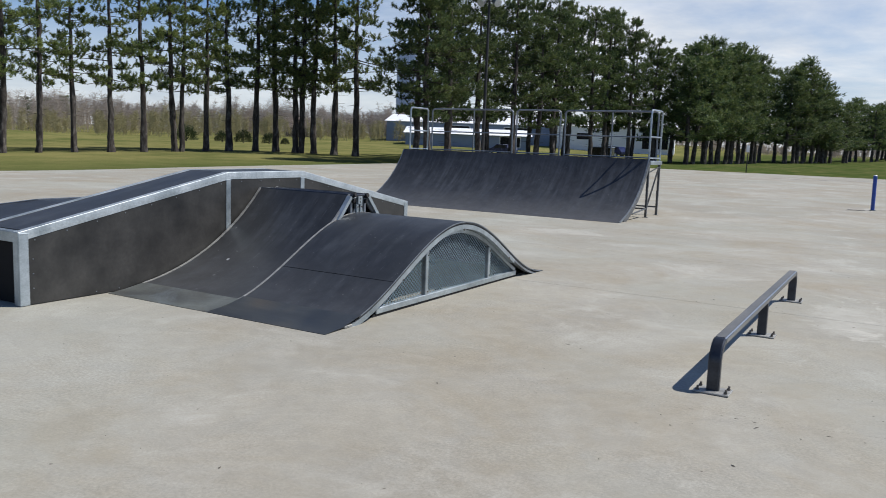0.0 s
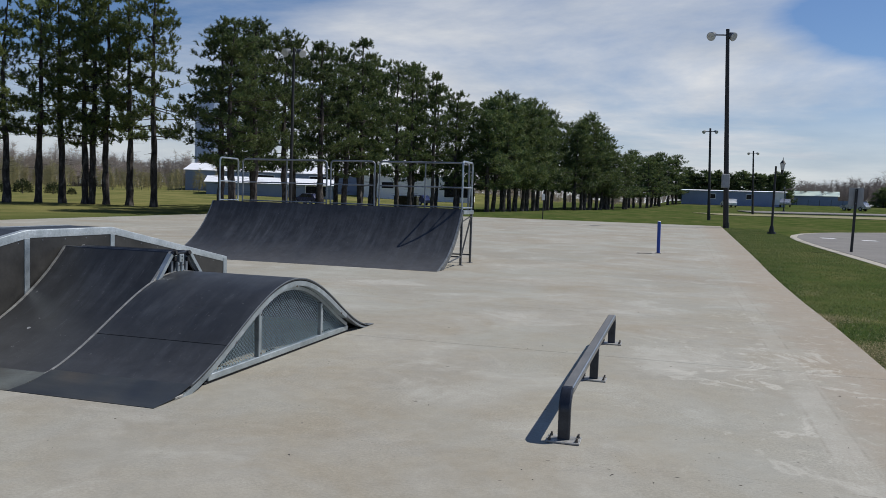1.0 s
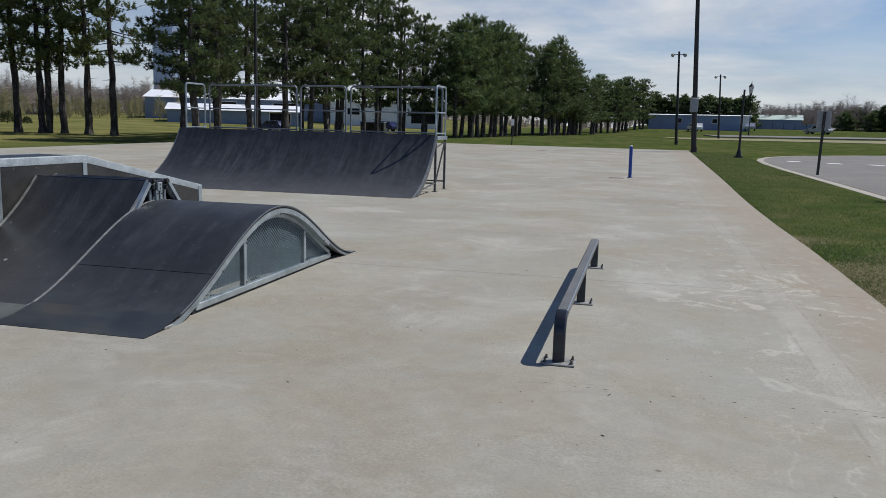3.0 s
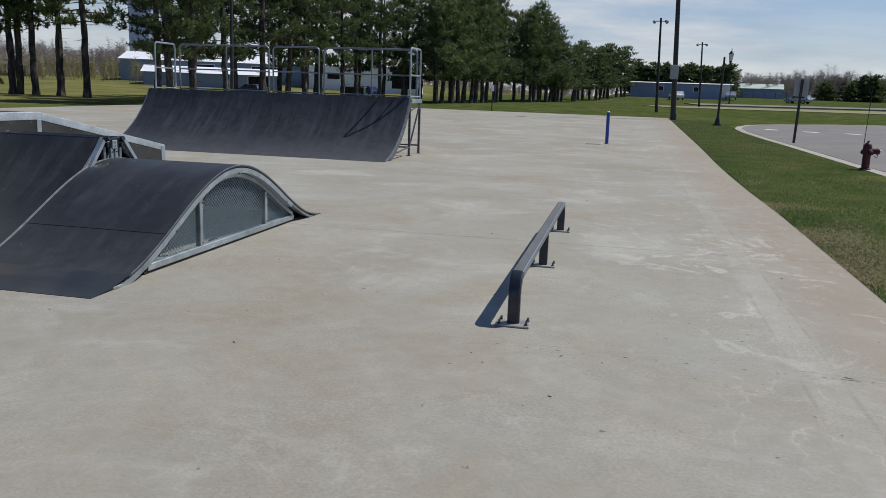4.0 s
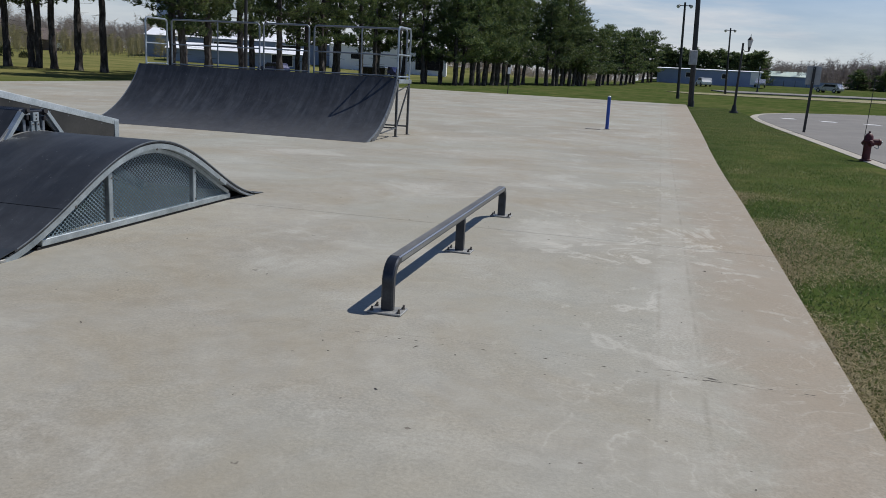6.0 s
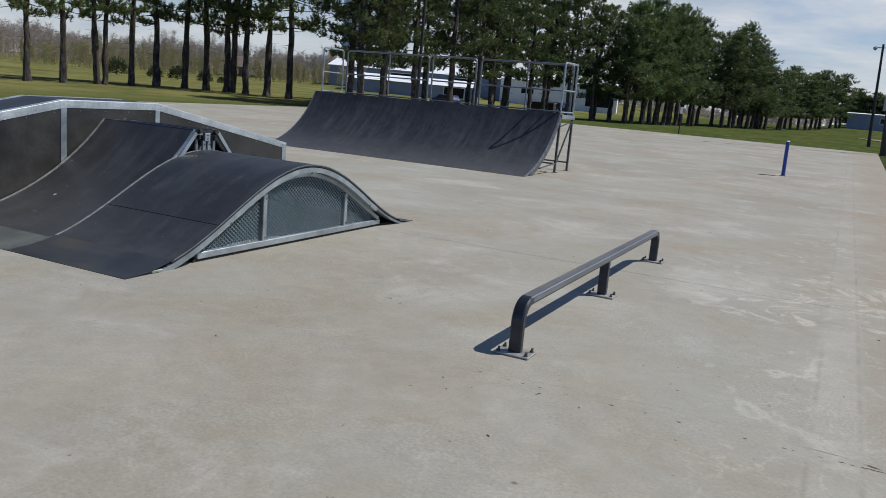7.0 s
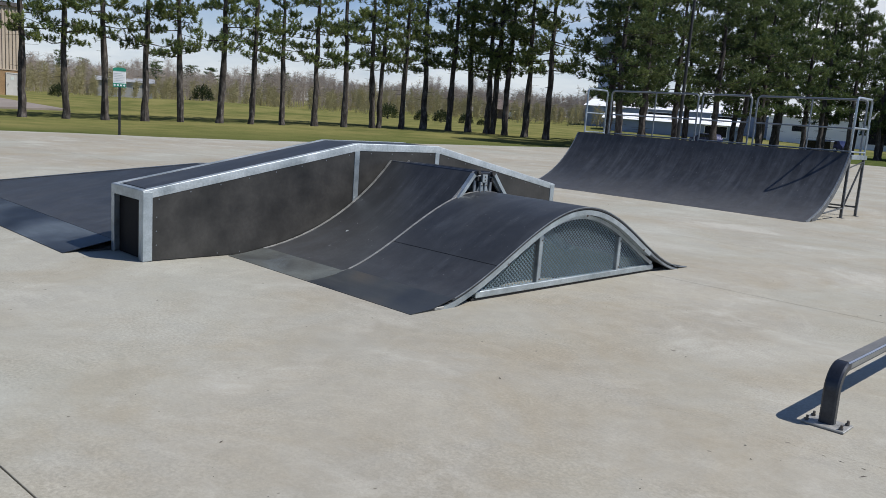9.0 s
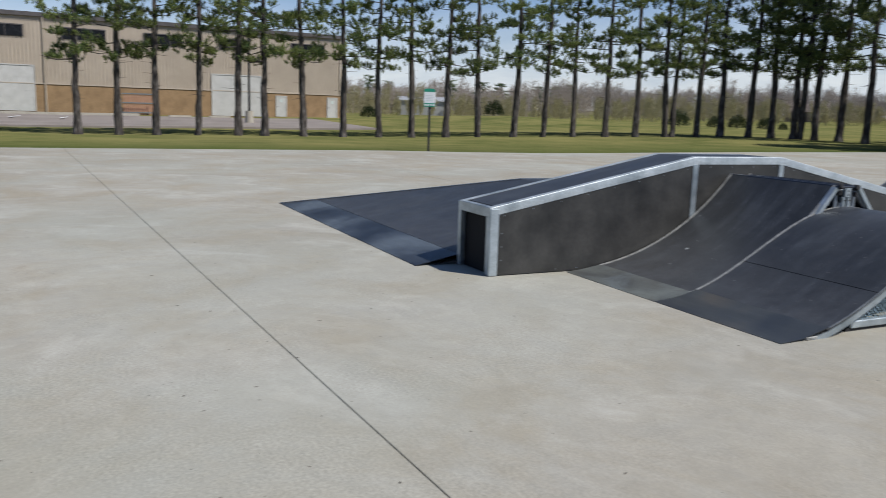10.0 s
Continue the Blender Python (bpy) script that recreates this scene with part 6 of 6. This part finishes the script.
shed("house", "long pale low house at the edge of the woods", (-140.0, 63.2, land(-140.0, 63.2) + 0.3), 66, 9.0, 5, 2.3, 3.1, SIGNBACK, GREYBOX,
     [("window", -2.2, -1.2, 0.9, 1.6, DARKGLASS), ("window", 1.2, 2.2, 0.9, 1.6, DARKGLASS)])
x, y = far_place(-0.5425, 0.8399, 190)
silo = thing("silo", "tall pale blue ribbed silo behind the trees", "silo", (x, y, land(x, y)))
part("barrel", rod((0, 0, -0.5), (0, 0, 19.0), 3.3, seg=32), SILO, silo)
for k in range(16):
    a = 2 * math.pi * k / 16
    part("rib", rod((3.32 * math.cos(a), 3.32 * math.sin(a), 0), (3.32 * math.cos(a), 3.32 * math.sin(a), 19.0), 0.10, seg=6), SILO, silo)
part("roof", rod((0, 0, 19.0), (0, 0, 20.6), 3.45, 0.4, 32), SILO, silo)


def vehicle(label, place, turn, paint):
    c = thing("car", label, "car", place, turn)
    outline = [(-2.2, 0.35), (-2.25, 0.75), (-2.0, 0.95), (-1.75, 1.45), (0.35, 1.48), (1.0, 0.98), (2.05, 0.86), (2.25, 0.6), (2.2, 0.35)]
    bm = side_prism(outline, -0.85, 0.85)
    bmesh.ops.bevel(bm, geom=bm.edges[:], offset=0.06, segments=2, affect="EDGES")
    part("body", bm, paint, c)
    part("side_glass", side_prism([(-1.55, 1.0), (-1.45, 1.36), (0.28, 1.38), (0.72, 1.0)], -0.87, 0.87), DARKGLASS, c)
    for y in (-1.35, 1.4):
        for s in (-1, 1):
            w = part("wheel", rod((s * 0.72, y, 0.33), (s * 0.90, y, 0.33), 0.33, seg=16), TYRE, c)
            part("rim", rod((s * 0.895, y, 0.33), (s * 0.91, y, 0.33), 0.2, seg=12), CARPAINT, w)
    for s in (-1, 1):
        part("headlight", box(s * 0.6 - 0.15, s * 0.6 + 0.15, 2.18, 2.27, 0.62, 0.78, 0.02), LENS, c)
    return c


vehicle("silver estate car parked beyond the lawn", (17.6, 156.6, land(17.6, 156.6) + 0.15), 172, CARPAINT)
vehicle("white van parked before the long blue building", (7.6, 149.5, land(7.6, 149.5)), 12, PALEWALL)
vehicle("silver car parked behind the far lane", (28.0, 151.0, land(28.0, 151.0)), 52, CARPAINT)
vehicle("dark blue car parked by the white-roofed shed", (-48.8, 99.0, land(-48.8, 99.0)), 70, CARBLUE)
vehicle("dark car parked by the pale hall", (-37.2, 110.0, land(-37.2, 110.0)), 75, CARBLUE)

bin_ = thing("dumpster", "dark steel refuse container on the lawn edge", "container", (-32.6, 93.0, land(-32.6, 93.0)), 10)
part("body", side_prism([(-0.9, 0.15), (0.9, 0.15), (1.0, 1.5), (-1.0, 1.5)], -1.4, 1.4), DARKGLASS, bin_)
part("lid", box(-1.45, 1.45, -1.05, 1.05, 1.5, 1.6, 0.02), BLUEWALL, bin_)

def debris():
    """Twig bits, grit and leaf flakes lying on the slab."""
    r = random.Random(21)
    v, f = [], []
    for _ in range(260):
        x, y = r.uniform(-9, 1.6), 0.8 + 13 * r.random() ** 1.6
        a, k = r.random() * 6.28, 0.0022 + 0.0065 * r.random() ** 2
        long_ = r.uniform(1.0, 2.6)
        i = len(v)
        for da, s_ in ((0, long_), (1.57, 0.7), (3.14, long_), (4.71, 0.7)):
            da, s_ = da + r.uniform(-0.6, 0.6), s_ * r.uniform(0.6, 1.3)
            v.append((x + math.cos(a + da) * k * s_, y + math.sin(a + da) * k * s_, 0.002))
        v.append((x, y, 0.002 + k * 0.5))
        f += [(i, i + 1, i + 4), (i + 1, i + 2, i + 4), (i + 2, i + 3, i + 4), (i + 3, i, i + 4)]
    # crumbs caught in the hairline joint
    for _ in range(30):
        x = r.uniform(-0.8, 1.5) if r.random() < 0.6 else r.gauss(1.0, 0.03)
        y, k = 4.50 + 0.004 * x + r.gauss(0, 0.002), r.uniform(0.0015, 0.0045)
        i = len(v)
        for da, s_ in ((0, r.uniform(2, 6)), (1.57, 0.7), (3.14, r.uniform(2, 6)), (4.71, 0.7)):
            v.append((x + math.cos(da) * k * s_, y + math.sin(da) * k * s_, 0.001))
        v.append((x, y, 0.001 + k * 0.4))
        f += [(i, i + 1, i + 4), (i + 1, i + 2, i + 4), (i + 2, i + 3, i + 4), (i + 3, i, i + 4)]
    tagged(soup("debris", v, f, SUBBASE), "scattered dark grit and twig bits on the slab", "debris", kind="stuff")


debris()


def crack():
    """A hairline crack wandering across the slab, opened into a chip near the long band."""
    r = random.Random(33)
    bm = bmesh.new()
    rows, drift = [], 0.0
    n = 300
    for k in range(n + 1):
        x = -3.0 + 4.66 * k / n
        drift = 0.9 * drift + r.gauss(0, 0.0026)
        y = 4.53 + 0.10 * math.sin(1.75 * (x + 0.75)) * (1.0 if x < 0.15 else 0.85) + 0.012 * math.sin(9 * x) + drift
        w = 0.0003 + 0.0013 * max(0.0, noise.noise(Vector((x * 5.5, 0, 5.0))) + 0.12) * (0.3 + 0.7 * ease((x + 1.6) / 2.2))
        w += 0.011 * math.exp(-((x - 1.0) / 0.016) ** 2)
        rows.append((bm.verts.new((x, y - w, 0.0012)), bm.verts.new((x, y + w * r.uniform(0.6, 1.2), 0.0012))))
    for a, b in zip(rows, rows[1:]):
        bm.faces.new((a[0], b[0], b[1], a[1]))
    return bm


part("socket_cover", box(-1.40, -0.97, 24.44, 24.56, slab_z(24.5) - 0.01, slab_z(24.5) + 0.004), BOLT, pad, "flat rusty cover plate in the slab")
part("crack", crack(), SUBBASE, pad, "dark hairline crack with a chipped hole")
spot = thing("chalk_spot", "small pale dried spot on the spine ramp", "stain", (-5.542, 5.609, 0))
spot.matrix_basis = pose(-5.542, 5.609, spine_z(MID - 5.609) + 0.002, 24.1, 0, 0)
part("blot", prism([(0.015 * math.cos(k) * (1 + 0.3 * math.sin(3 * k)), 0.016 * math.sin(k)) for k in [j * 0.57 for j in range(11)]], 0, 0.0015), GREYBOX, spot)

# ---------------------------------------------------------------- slabs of the pavement
xs = [PAD_L] + [0.74 - 6.1 * k for k in range(4, 0, -1)]
ys = [PAD_NEAR, -4.5, -1.42, 1.79, 4.57] + [7.84 + 3.1 * k for k in range(15)] + [PAD_FAR]
CH = 0.002


def gap(k, x):
    """Half the width of the k-th cross joint at x."""
    return 0.0030 if k == 3 else 0.0001 if k == 4 else 0.0034 if k == 5 else 0.0019


def joint(k, x):
    """Where the k-th cross joint lies at x; the nearest ones run slightly askew."""
    return ys[k] + (0.045 * x if 0 < k < 4 else 0.004 * x if 0 < k < len(ys) - 1 else 0.0)


for k in range(len(ys) - 1):
    for x0, x1 in list(zip(xs, xs[1:])) + [(xs[-1], None)]:
        a0 = x0 + 0.0002
        r0 = x1 - 0.0002 if x1 else pad_right(ys[k])
        r1 = x1 - 0.0002 if x1 else pad_right(ys[k + 1])
        mid_ = [(a0, joint(k, a0) + gap(k, a0)), (r0, joint(k, r0) + gap(k, r0)), (r1, joint(k + 1, r1) - gap(k + 1, r1)), (a0, joint(k + 1, a0) - gap(k + 1, a0))]
        gl = gr = 0.0003
        c0, c1 = [0.0001 if j == 4 else CH for j in (k, k + 1)]
        inset = [(gl, c0), (-gr, c0), (-gr, -c1), (gl, -c1)]
        verts = [(p[0] + i[0], p[1] + i[1], slab_z(p[1] + i[1])) for p, i in zip(mid_, inset)] + [(*p, slab_z(p[1]) - CH) for p in mid_] + [(*p, slab_z(p[1]) - 0.12) for p in mid_]
        f = [(0, 1, 2, 3)] + [(j + 4, (j + 1) % 4 + 4, (j + 1) % 4, j) for j in range(4)] + [(j + 8, (j + 1) % 4 + 8, (j + 1) % 4 + 4, j + 4) for j in range(4)]
        soup("slab", verts, f, CONCRETE, pad)
